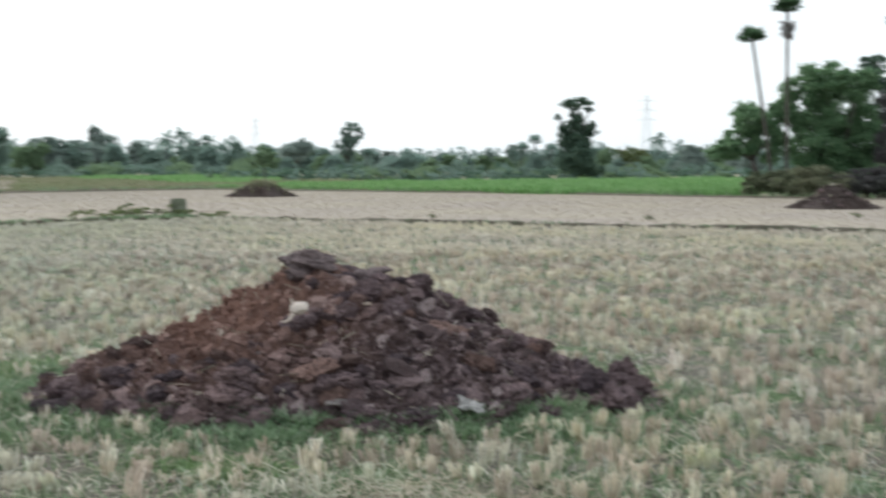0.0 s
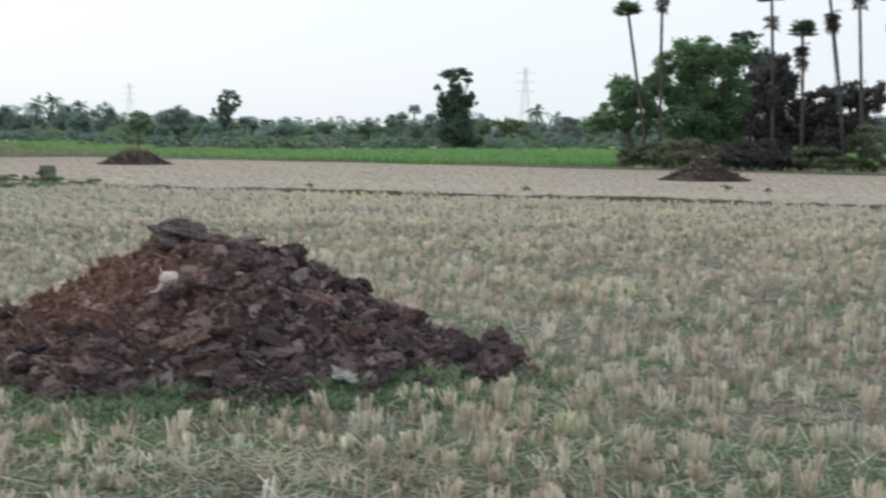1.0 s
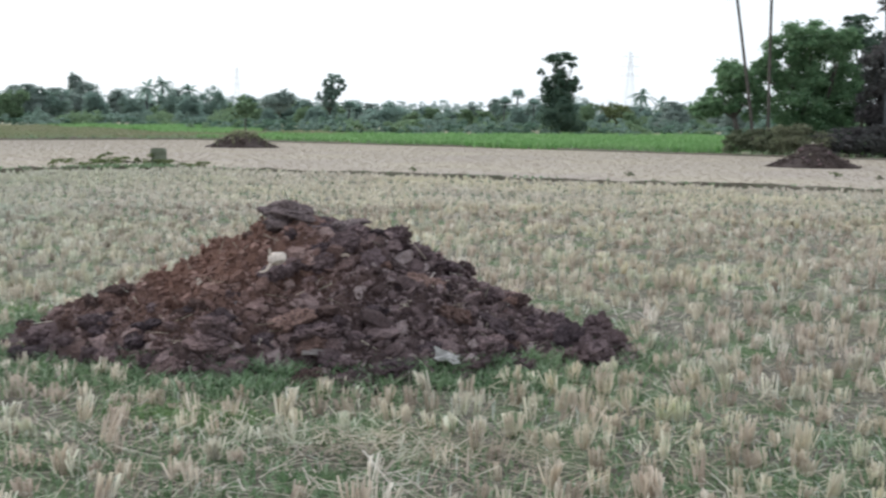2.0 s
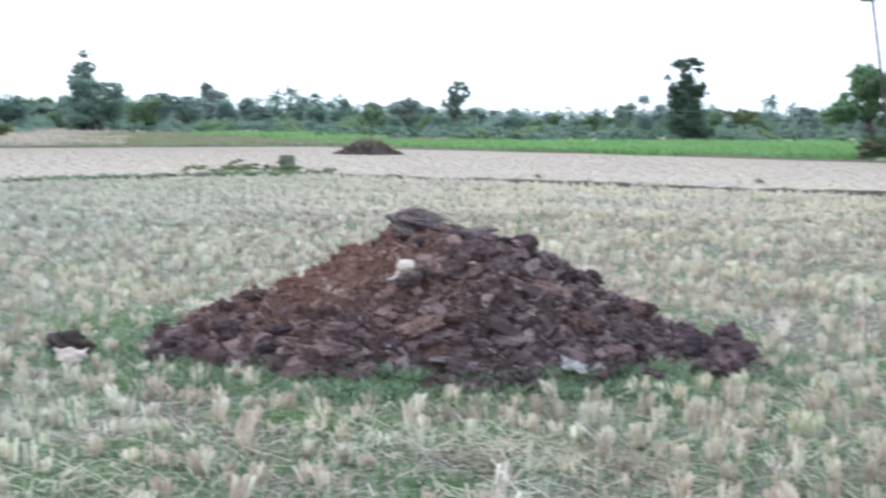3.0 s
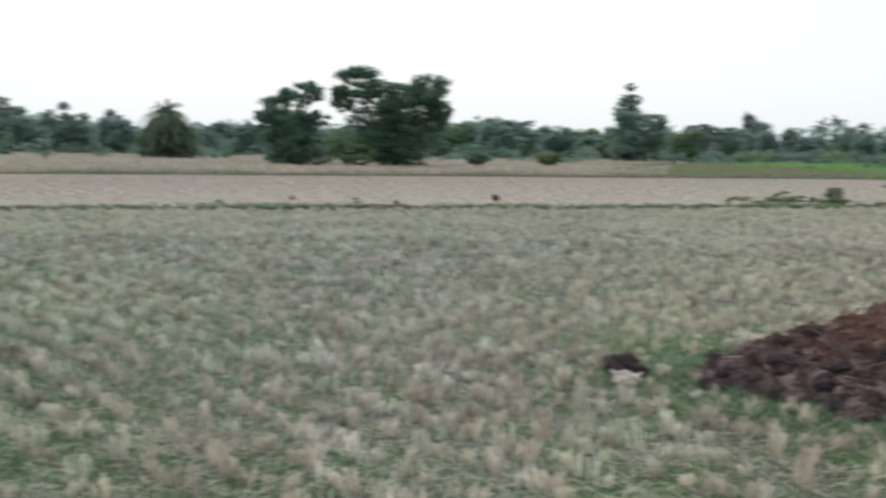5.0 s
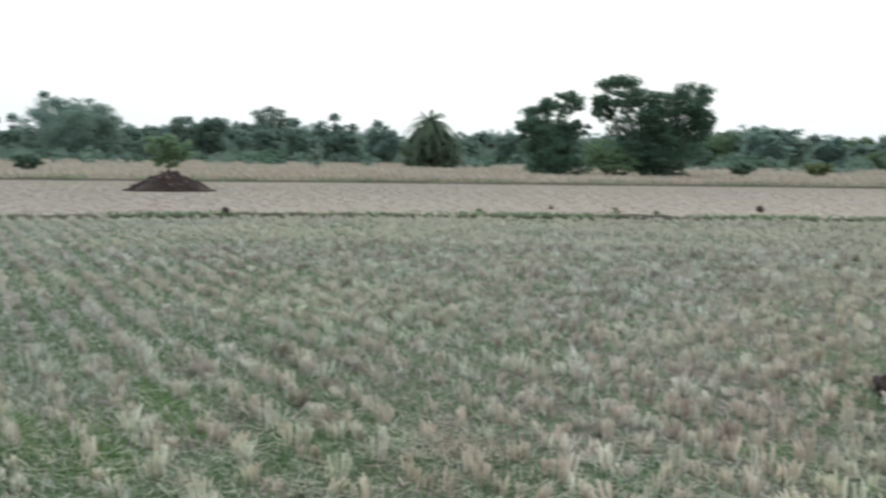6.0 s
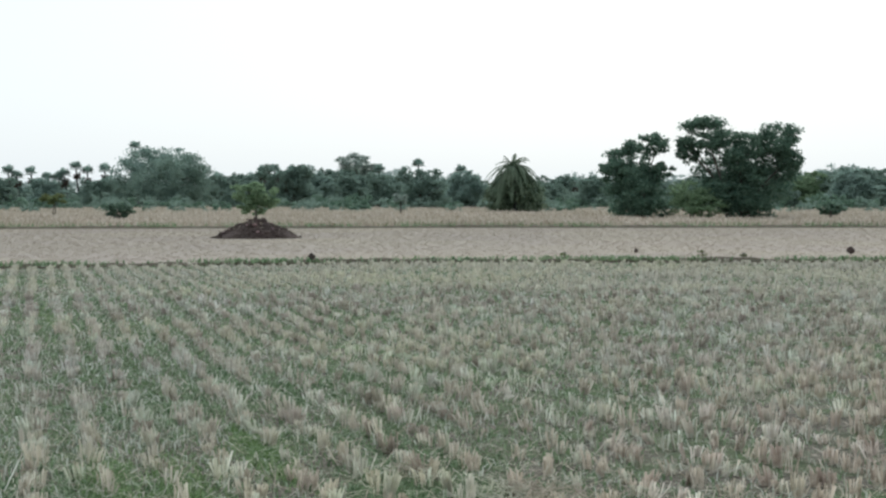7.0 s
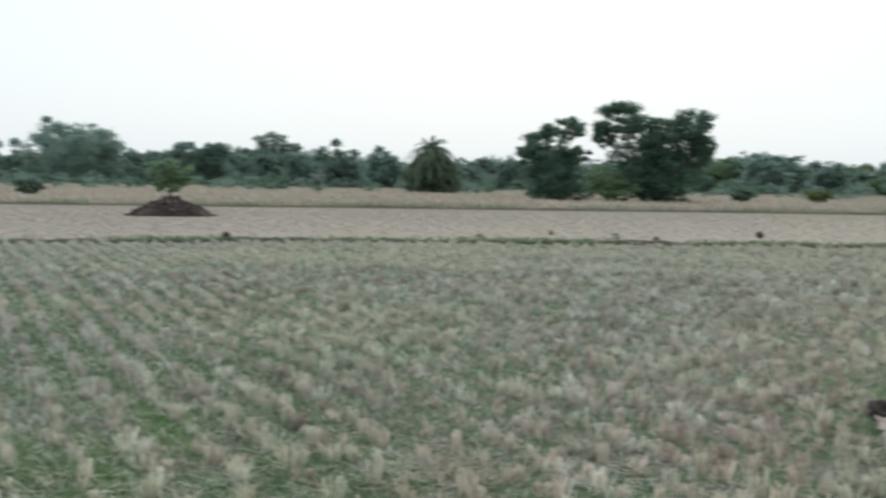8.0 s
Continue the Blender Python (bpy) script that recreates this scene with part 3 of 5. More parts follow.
def withered_grass():
    """Bleached grass blades bent over between the clumps, thickest in the wet west."""
    rng = np.random.default_rng(35)
    x, y = scatter(rng, 150000, 2.5, 30, -27, 90, 1.1)
    az = np.degrees(np.arctan2(-x, y))
    want = 0.06 + 0.10 * (patches(x, y, 1.5, 7) > 0.58) + 0.62 * np.clip((az - 26) / 26, 0, 1) * (0.35 + 0.9 * patches(x, y, 0.8, 4))
    ok = (rng.random(len(x)) < want) & heap_free(x, y, 0.1) & (inside(x, y, NEAR_LINES) > 0.3)
    x, y = x[ok], y[ok]
    n = len(x)
    v, f = upright_blades(rng, x, y, rise(x, y), rng.uniform(0.05, 0.13, n), 0.0085 * np.clip(np.hypot(x, y) / 9, 1, 2.2) * rng.uniform(0.6, 1.5, n), 0.6, 0.9)
    tagged(new("withered_grass", mesh_of("withered_grass", v, f, PALE_GRASS)), "bleached grey-green grass blades bent over between the stubble", "grass", kind="stuff")


def bund_growth():
    rng = np.random.default_rng(41)
    xs, ys, hs = [], [], []
    for (pts, nrm), dens, h, w in zip(bunds, (9, 55, 14, 22), (0.08, 0.12, 0.25, 0.3), (0.4, 0.4, 0.9, 0.9)):
        k = rng.integers(0, len(pts), len(pts) * dens)
        clus = 0.5 + 0.5 * np.sin(k * 0.37) * np.sin(k * 0.091 + 1)
        k = k[rng.random(len(k)) < clus]
        o = rng.normal(0, w, len(k)) * 0.5
        p = pts[k] + nrm[k] * o[:, None] + rng.normal(0, 0.15, (len(k), 2))
        xs.append(p[:, 0]), ys.append(p[:, 1]), hs.append(h * rng.uniform(0.4, 1.4, len(k)))
    x, y, h = map(np.concatenate, (xs, ys, hs))
    v, f = upright_blades(rng, x, y, rise(x, y) + 0.08, h, 0.035 * rng.uniform(0.6, 1.5, len(x)), 0.45, 0.5)
    tagged(new("bund_weeds", mesh_of("bund_weeds", v, f, GRASS)), "dark green weeds growing along the earth bunds", "grass", kind="stuff")


def crop():
    rng = np.random.default_rng(51)
    x, y = scatter(rng, 180000, 55, 135, -27, 24, 1.0)
    d = -inside(x, y, FAR_LINES[:1])
    az = np.degrees(np.arctan2(-x, y))
    ok = (d > 1.2 + 0.3 * np.sin(x * 0.9)) & (d < 62) & (inside(x, y, FAR_LINES[1:2]) > -1) & (az < 20.5 + 2 * np.sin(d))
    ok &= rng.random(len(x)) < np.clip(1.25 - d / 45, 0.35, 1)
    ok &= ~((az < -8.6) & (d < 9))
    x, y = x[ok], y[ok]
    # the strip that runs on westwards behind the dry grass
    sx, sy = scatter(rng, 32000, 112, 165, 13, 28, 1.0)
    sr = np.hypot(sx, sy)
    keep = np.degrees(np.arctan2(-sx, sy)) < 22.4 - (165 - sr) / 10 + 0.4 * np.sin(sr)
    x, y = np.concatenate([x, sx[keep]]), np.concatenate([y, sy[keep]])
    row = inside(x, y, FAR_LINES[:1])
    h = 0.52 * rng.uniform(0.75, 1.1, len(x)) * (0.86 + 0.22 * np.sin(0.75 * row + 1.5 * patches(x, y, 0.15, 2))) + 0.10 * patches(x, y, 0.25, 1)
    v, f = upright_blades(rng, x, y, rise(x, y), h, 0.09 * rng.uniform(0.6, 1.4, len(x)), 0.18, 0.25)
    tagged(new("green_crop", mesh_of("green_crop", v, f, CROP)), "standing bright green crop beyond the stubble", "crop", kind="stuff")


def verge():
    """Rough olive grass between the crop, the wasteland and the second field."""
    rng = np.random.default_rng(55)
    x, y = scatter(rng, 90000, 70, 165, 9, 30, 1.2)
    d = -inside(x, y, FAR_LINES)
    az, r = np.degrees(np.arctan2(-x, y)), np.hypot(x, y)
    ok = (d > 0.6) & (az < 29 - 2 * patches(x, y, 0.3, 2)) & ((az > 19) | (inside(x, y, FAR_LINES[1:2]) < 0.5) | (d < 5 + 2 * np.sin(x)))
    x, y = x[ok], y[ok]
    h = rng.uniform(0.12, 0.34, len(x)) * (0.6 + 0.7 * patches(x, y, 0.3, 3))
    v, f = upright_blades(rng, x, y, rise(x, y), h, 0.07 * rng.uniform(0.6, 1.5, len(x)), 0.35, 0.35)
    tagged(new("verge_grass", mesh_of("verge_grass", v, f, VERGE)), "rough olive-brown grass along the edge of the field", "grass", kind="stuff")


def tall_grass():
    rng = np.random.default_rng(61)
    x, y = scatter(rng, 190000, 62, 210, 16, 78, 1.4)
    d = -inside(x, y, FAR_LINES)
    az = np.degrees(np.arctan2(-x, y))
    r = np.hypot(x, y)
    ok = (d > 0.9) & (az > 26 + 1.5 * np.sin(0.35 * r))
    ok &= rng.random(len(x)) < 0.45 + 0.55 * patches(x, y, 0.14, 5)
    x, y = x[ok], y[ok]
    h = rng.uniform(0.3, 0.62, len(x)) * (0.6 + 0.6 * patches(x, y, 0.2, 3))
    v, f = upright_blades(rng, x, y, rise(x, y), h, 0.075 * rng.uniform(0.6, 1.5, len(x)), 0.3, 0.45)
    tagged(new("tall_dry_grass", mesh_of("tall_dry_grass", v, f, DRY_GRASS)), "tall dry straw-coloured grass of the wasteland", "grass", kind="stuff")


lying_straw()
weeds()
cushions()
withered_grass()
bund_growth()
crop()
verge()
tall_grass()


# ---- mounds of dug soil ----
def lump(seed, squash=0.75, rough=1.0):
    """A broken clod about one unit across: flat fracture faces, rounded corners, a pitted skin."""
    rng = np.random.default_rng(seed)
    bm = bmesh.new()
    bmesh.ops.create_icosphere(bm, subdivisions=4, radius=0.5)
    off = Vector(rng.uniform(-50, 50, 3))
    cuts = [(Vector(rng.normal(0, 1, 3)).normalized(), rng.uniform(0.28, 0.46)) for _ in range(6)]
    for v in bm.verts:
        for nrm, c in cuts:
            d = v.co.dot(nrm) - c
            if d > 0:
                v.co -= nrm * d * 0.85
        cell, grit = noise.voronoi(v.co * 3.2 + off)[0], noise.voronoi(v.co * 8 + off)[0]
        v.co *= 0.86 + 0.40 * noise.noise(v.co * 2.4 + off) + rough * (0.24 * noise.noise(v.co * 6 + off) + 0.20 * noise.noise(v.co * 13 + off) + 0.22 * (cell[1] - cell[0]) + 0.30 * (grit[1] - grit[0]))
        v.co.z *= squash
    me = bpy.data.meshes.new("clod")
    bm.to_mesh(me)
    bm.free()
    return me


LUMPS = [lump(100 + i, 0.64 + 0.06 * (i % 5)) for i in range(12)]
SLABS = [lump(140 + i, 0.8, 0.5) for i in range(12)]
for me in SLABS:
    me.materials.append(SOIL_DRY)
RED_LUMPS = [me.copy() for me in LUMPS]
for me in RED_LUMPS:
    me.materials.append(SOIL_RED)
for me in LUMPS:
    me.materials.append(SOIL)


def foot_wobble(th, seed):
    if seed == 4:
        # the near heap spreads furthest to the south-west
        out = (th - math.radians(224) + math.pi) % (2 * math.pi) - math.pi
        tip = (th - math.radians(350) + math.pi) % (2 * math.pi) - math.pi
        return 1 + 0.14 * math.exp(-(out / 0.6) ** 2) - 0.11 * math.exp(-(tip / 0.5) ** 2) + 0.025 * math.sin(7 * th + 2) + 0.02 * math.sin(13 * th)
    return 1 + 0.07 * math.sin(3 * th + seed) + 0.05 * math.sin(7 * th + 2 * seed) + 0.03 * math.sin(13 * th)


def soil_heap(a, b, h, seed, rings, segs, rough, mat, profile):
    """The heap's body: an uneven cone with an elliptical foot."""
    off = Vector((seed * 3.1, seed * 1.7, 0))
    v = [(0, 0, 0)]
    for i in range(1, rings + 1):
        s = i / rings
        for j in range(segs):
            th = 2 * math.pi * j / segs
            wob = foot_wobble(th, seed)
            v.append((a * s * wob * math.cos(th), b * s * wob * math.sin(th), s))
    out = []
    for k, (x, y, s) in enumerate(v):
        z = h * profile(s, x / a)
        q = Vector((x, y, z))
        fade = min(1.0, (1 - s) * 2.4 + 0.05)
        c = noise.voronoi(q * 3.6 + off)[0]
        c2 = noise.voronoi(q * 8.0 + off)[0]
        c3 = noise.voronoi(q * 17.0 + off)[0]
        dz = rough * fade * (0.12 * (c[1] - c[0]) + 0.075 * (c2[1] - c2[0]) + 0.03 * (c3[1] - c3[0]) + 0.035 * noise.noise(q * 1.6 + off)
                             + 0.05 * noise.noise(q * 5 + off) + 0.03 * noise.noise(q * 13 + off) + 0.018 * noise.noise(q * 30 + off) - 0.085)
        out.append((x, y, z + dz - (0.06 if s > 0.995 else 0)))
    f = [(1 + (i * segs) + j, 1 + i * segs + (j + 1) % segs, 1 + (i + 1) * segs + (j + 1) % segs, 1 + (i + 1) * segs + j)[::-1]
         for i in range(rings - 1) for j in range(segs)]
    f += [(0, 1 + (j + 2) % segs, 1 + j + 1, 1 + j)[::-1] for j in range(0, segs, 2)]
    return mesh_of("heap", out, [q[::-1] for q in f], mat, False)


def near_profile(s, side):
    """Fairly straight flanks, a knobbly top that is highest to the west, and a thin spread toe."""
    crest = 0.15 * math.exp(-((side + 0.10) / 0.15) ** 2) * max(0.0, 1 - 2.2 * s)
    return crest + max(0.0, min(1.0, 1.10 - 1.12 * s + 0.10 * math.sin(math.pi * s) * (1 if side > 0 else 0.85))) * (1 - 0.25 * max(0, s - 0.8))


HEAP_H = 0.84
mound = thing("soil_mound", "large heap of dark reddish-brown dug soil with clods on the stubble", "soil mound", pose(MOUND_C[0], MOUND_C[1], 0))
heap = part("earth_body", soil_heap(MOUND_A, MOUND_B, HEAP_H, 4, 130, 320, 1.15, SOIL_BODY, near_profile), mound)


HEAP_Z = [v.co.z for v in heap.data.vertices]


def heap_z(x, y):
    """Height of the near heap's body at a local place, from the nearest vertex of its rings."""
    th = math.atan2(y / MOUND_B, x / MOUND_A) % (2 * math.pi)
    ring = round(math.hypot(x / MOUND_A, y / MOUND_B) / foot_wobble(th, 4) * 130)
    if ring > 129:
        return 0.0
    return HEAP_Z[0] if ring < 1 else HEAP_Z[1 + (ring - 1) * 320 + round(th / (2 * math.pi) * 320) % 320]


def clods():
    rng = np.random.default_rng(71)
    n = 0
    while n < 215:
        th, s = rng.uniform(0, 2 * math.pi), math.sqrt(rng.uniform(0.0, 1.02))
        s *= foot_wobble(th, 4)
        x, y = MOUND_A * s * math.cos(th), MOUND_B * s * math.sin(th)
        if x < -1.95 or y > 0.35 and rng.random() < 0.85:
            continue
        size = min(0.23, 0.055 + rng.gamma(1.6, 0.042))
        if math.hypot(x + 0.75, y + 0.2) < 0.5 or x < -0.2 and y > -0.5:
            # the fine red earth of the flank carries few and small clods
            if rng.random() < 0.8:
                continue
            size *= 0.6
        ob = part("clod", (RED_LUMPS if x < -0.35 and y > -0.75 or rng.random() < 0.2 else LUMPS)[n % len(LUMPS)], mound)
        ob.matrix_local = pose(x, y, heap_z(x, y) + 0.10 * size, rng.uniform(-30, 30), rng.uniform(-30, 30), rng.uniform(-50, 50)) @ Matrix.Diagonal((size * rng.uniform(1.0, 1.5), size * rng.uniform(0.9, 1.3), size * rng.uniform(0.85, 1.2), 1))
        n += 1
    # clods rolled down to the foot
    for _ in range(64):
        th = rng.uniform(math.pi * 0.95, 2.05 * math.pi)
        s = rng.uniform(0.86, 1.02) * foot_wobble(th, 4)
        size = rng.uniform(0.06, 0.16)
        x, y = MOUND_A * s * math.cos(th), MOUND_B * s * math.sin(th)
        if x < -1.95:
            continue
        ob = part("clod", LUMPS[int(rng.integers(0, 12))], mound)
        ob.matrix_local = pose(x, y, heap_z(x, y) + 0.2 * size, rng.uniform(-40, 40), rng.uniform(-40, 40), rng.uniform(0, 360)) @ Matrix.Diagonal((size * 1.2, size, size * 0.9, 1))
    # the long slab and the broken pieces on the crest, the loose lumps at the eastern and western toes
    for x, y, z, sx, sy, sz, ry, rz, k in ((-0.16, -0.13, 0.945, 0.40, 0.25, 0.19, 9, 14, 2), (-0.25, -0.22, 0.86, 0.20, 0.18, 0.15, 0, 75, 6), (-0.05, -0.2, 0.82, 0.2, 0.2, 0.15, -10, 60, 4), (0.05, -0.12, 0.80, 0.2, 0.2, 0.15, 0, 15, 9),
                                           (0.17, -0.05, 0.835, 0.2, 0.2, 0.15, -6, 50, 1), (0.26, -0.02, 0.865, 0.25, 0.15, 0.07, -4, 16, 7), (0.31, -0.10, 0.80, 0.2, 0.2, 0.17, 12, 25, 8), (0.46, -0.06, 0.765, 0.22, 0.2, 0.17, 14, 80, 5), (0.60, -0.02, 0.70, 0.17, 0.16, 0.15, 20, 140, 3),
                                           (0.72, 0.0, 0.655, 0.18, 0.2, 0.17, 20, 10, 7), (0.93, 0.02, 0.565, 0.19, 0.18, 0.16, 20, 33, 0),
                                           (1.78, -0.34, 0.14, 0.25, 0.22, 0.32, 5, 30, 1), (1.87, -0.46, 0.08, 0.22, 0.2, 0.24, 0, 0, 3), (1.78, -0.52, 0.06, 0.2, 0.17, 0.17, 10, 45, 7), (1.97, -0.28, 0.07, 0.17, 0.15, 0.2, 0, 75, 8), (1.96, 0.16, 0.13, 0.22, 0.2, 0.34, 8, 20, 6), (1.93, -0.02, 0.10, 0.21, 0.2, 0.26, 0, 50, 0), (2.06, 0.08, 0.07, 0.2, 0.18, 0.2, 15, 10, 9), (1.93, -0.60, 0.08, 0.24, 0.2, 0.25, 0, 25, 4),
                                           (-1.22, -0.72, 0.21, 0.26, 0.22, 0.25, 0, 20, 3), (-1.20, -0.90, 0.13, 0.27, 0.24, 0.26, 10, 70, 8), (-1.45, -0.95, 0.07, 0.2, 0.18, 0.22, 0, 35, 10), (-0.66, -0.62, 0.36, 0.27, 0.22, 0.22, 8, 0, 0), (-1.62, 0.05, 0.20, 0.3, 0.22, 0.2, -12, 15, 5),
                                           (1.70, -0.14, 0.14, 0.19, 0.18, 0.2, 0, 15, 2), (1.82, -0.10, 0.10, 0.18, 0.17, 0.24, 0, 70, 10), (-1.72, 0.02, 0.09, 0.22, 0.2, 0.18, 0, 20, 4), (-1.74, -0.22, 0.08, 0.2, 0.16, 0.15, 0, 60, 9), (-1.74, -0.45, 0.07, 0.2, 0.18, 0.15, 0, 10, 1), (-1.86, -0.72, 0.06, 0.2, 0.18, 0.17, 0, 40, 11), (-1.62, -1.02, 0.06, 0.2, 0.2, 0.18, 0, 15, 5)):
        ob = part("clod", (SLABS if z > 0.8 else LUMPS)[k], mound)
        ob.matrix_local = pose(x, y, z, 6, ry, rz) @ Matrix.Diagonal((sx, sy, sz, 1))


clods()


def crumbs(a, b, top, n, seed, parent, size, mat):
    """Loose crumbs of soil, too small to tell apart."""
    rng = np.random.default_rng(seed)
    bm = bmesh.new()
    bmesh.ops.create_icosphere(bm, subdivisions=1, radius=1.0)
    base = np.array([v.co for v in bm.verts])
    tri = np.array([[v.index for v in f.verts] for f in bm.faces])
    bm.free()
    th, s = rng.uniform(0, 2 * math.pi, n), np.sqrt(rng.uniform(0, 1.2, n))
    x, y = a * s * np.cos(th), b * s * np.sin(th)
    keep = ((y < 0.5) | (rng.random(n) < 0.4)) & ((np.hypot(x + 0.75, y + 0.2) > 0.5) | (rng.random(n) < 0.9))
    x, y = x[keep], y[keep]
    n = len(x)
    r = size * (0.35 + rng.gamma(1.5, 0.45, n))
    z = np.array([top(p, q) for p, q in zip(x, y)]) + 0.25 * r + size * 2.2 * rng.random(n) ** 2
    v = base[None] * rng.uniform(0.4, 1.4, (n, len(base), 1)) * (r[:, None] * rng.uniform(0.7, 1.3, (n, 3)))[:, None]
    q = rng.uniform(-0.5, 0.5, (n, 1))
    v[:, :, 2] += q * v[:, :, 0] + rng.uniform(-0.5, 0.5, (n, 1)) * v[:, :, 1]
    v += np.stack([x, y, z], 1)[:, None]
    f = tri[None] + (np.arange(n) * len(base))[:, None, None]
    return tagged(part("loose_soil", mesh_of("loose_soil", v.reshape(-1, 3), f.reshape(-1, 3), mat, False), parent), kind="stuff")


def heap_straw():
    """Roots and straw mixed into the tipped soil."""
    rng = np.random.default_rng(77)
    n = 170
    th, s = rng.uniform(math.pi, 2 * math.pi, n), np.sqrt(rng.uniform(0.02, 1.0, n))
    x, y = MOUND_A * s * np.cos(th), MOUND_B * s * np.sin(th)
    z = np.array([heap_z(p, q) for p, q in zip(x, y)]) + rng.uniform(0.03, 0.09, n)
    d = rng.normal(0, 1, (n, 3))
    d[:, 2] *= 0.5
    d *= (rng.uniform(0.02, 0.10, n) / np.linalg.norm(d, axis=1))[:, None]
    w = np.cross(d, rng.normal(0, 1, (n, 3)))
    w *= (rng.uniform(0.0012, 0.003, n) / np.linalg.norm(w, axis=1))[:, None]
    c = np.stack([x, y, z], 1)
    v = np.stack([c - d - w, c + d - w, c + d + w, c - d + w], 1).reshape(-1, 3)
    tagged(part("root_fibre", mesh_of("root_fibre", v, np.arange(4 * n).reshape(n, 4), STRAW), mound, "pale straw and roots in the soil"), kind="stuff")


heap_straw()


def rubble(n, seed):
    """The broken lumps between the large clods, packed over the whole face."""
    rng = np.random.default_rng(seed)
    bm = bmesh.new()
    bmesh.ops.create_icosphere(bm, subdivisions=2, radius=1.0)
    base = np.array([v.co for v in bm.verts])
    tri = np.array([[v.index for v in f.verts] for f in bm.faces])
    bm.free()
    th = rng.uniform(0, 2 * math.pi, n)
    s = np.sqrt(rng.uniform(0, 1.02, n)) * np.array([foot_wobble(a, 4) for a in th])
    x, y = MOUND_A * s * np.cos(th), MOUND_B * s * np.sin(th)
    fine = (np.hypot(x + 0.75, y + 0.2) < 0.5) | (x < -0.2) & (y > -0.45)
    keep = ((y < 0.45) | (rng.random(n) < 0.3)) & (~fine | (rng.random(n) < 0.3))
    x, y, fine = x[keep], y[keep], fine[keep]
    n = len(x)
    r = (0.013 + rng.gamma(1.5, 0.009, n)) * np.where(fine, 0.7, 1.0)
    v = base[None] * rng.uniform(0.6, 1.3, (n, len(base), 1))
    for _ in range(2):
        nrm = rng.normal(0, 1, (n, 1, 3))
        nrm /= np.linalg.norm(nrm, axis=2, keepdims=True)
        d = np.maximum(0, (v * nrm).sum(2, keepdims=True) - rng.uniform(0.35, 0.8, (n, 1, 1)))
        v = v - nrm * d
    v = v * (r[:, None] * rng.uniform(0.75, 1.1, (n, 3)) * (1.25, 1.0, 0.85))[:, None]
    v[:, :, 2] += rng.normal(0, 0.35, (n, 1)) * v[:, :, 0] + rng.normal(0.3, 0.35, (n, 1)) * v[:, :, 1]
    c, q = np.cos(rng.normal(0, 0.7, n))[:, None], np.sin(rng.normal(0, 0.7, n))[:, None]
    v[:, :, 0], v[:, :, 1] = c * v[:, :, 0] - q * v[:, :, 1], q * v[:, :, 0] + c * v[:, :, 1]
    z = np.array([heap_z(a, b) for a, b in zip(x, y)]) + 0.35 * r
    v += np.stack([x, y, z], 1)[:, None]
    f = tri[None] + (np.arange(n) * len(base))[:, None, None]
    tagged(part("rubble", mesh_of("rubble", v.reshape(-1, 3), f.reshape(-1, 3), SOIL_CRUMB, False), mound, "small broken lumps of soil"), kind="stuff")


rubble(4200, 73)
crumbs(MOUND_A, MOUND_B, heap_z, 38000, 72, mound, 0.0095, SOIL_CRUMB)


def far_mound(x, y, a, b, h, seed, turn, label, growth=0):
    top = thing("soil_mound", label, "soil mound", pose(x, y, 0, 0, 0, turn), "soil heaps in the fields")
    prof = lambda s, side: max(0.0, min(0.9, 1.12 - 1.12 * s ** 1.05)) * (1 + 0.1 * math.sin(5 * s + seed))
    part("earth_body", soil_heap(a, b, h, seed, 22, 60, 0.9, SOIL_FAR, prof), top)
    rng = np.random.default_rng(seed)
    crumbs(a, b, lambda p, q: h * prof(min(1.0, math.hypot(p / a, q / b)), 0) - 0.02, 1500, seed + 40, top, 0.028, SOIL_FAR)
    n = 90
    th, s = rng.uniform(0, 2 * math.pi, n), rng.uniform(0, 0.7, n)
    x, y = a * s * np.cos(th), b * s * np.sin(th)
    z = np.array([h * prof(q, 0) for q in s]) + 0.05
    v, f = upright_blades(rng, x, y, z, rng.uniform(0.05, 0.16, n), rng.uniform(0.012, 0.03, n), 1.1, 0.4)
    tagged(part("straw_bits", mesh_of("straw_bits", v, f, STRAW), top, "pale straw mixed into the soil"), kind="stuff")
    if growth:
        x, y = rng.normal(0, 0.3 * a, growth), rng.normal(0, 0.3 * b, growth)
        z = np.array([h * prof(min(1.0, math.hypot(p / a, q / b)), 0) for p, q in zip(x, y)])
        v, f = upright_blades(rng, x, y, z, rng.uniform(0.15, 0.42, growth), rng.uniform(0.02, 0.05, growth), 0.5, 0.4)
        tagged(part("weed_tuft", mesh_of("weed_tuft", v, f, VERGE), top, "olive weeds growing on the heap"), kind="stuff")
    for i in range(26):
        th, s = rng.uniform(0, 2 * math.pi), math.sqrt(rng.uniform(0, 0.9))
        sz = rng.uniform(0.07, 0.2)
        ob = part("clod", LUMPS[i % 10], top)
        ob.matrix_local = pose(a * s * math.cos(th), b * s * math.sin(th), h * prof(s, 0) + 0.02, rng.uniform(-30, 30), rng.uniform(-30, 30), rng.uniform(0, 360)) @ Matrix.Diagonal((sz, sz, sz * 0.8, 1))


far_mound(-15.6, 63.3, 1.75, 1.3, 0.78, 5, 12, "brown soil heap overgrown with weeds near the green crop", 420)
far_mound(9.8, 46.7, 1.55, 1.2, 0.82, 8, -12, "brown soil heap on pale stubble before the palm grove")
far_mound(-45.2, 26.9, 1.75, 1.4, 0.86, 9, 59, "dark brown soil heap on the pale stubble")


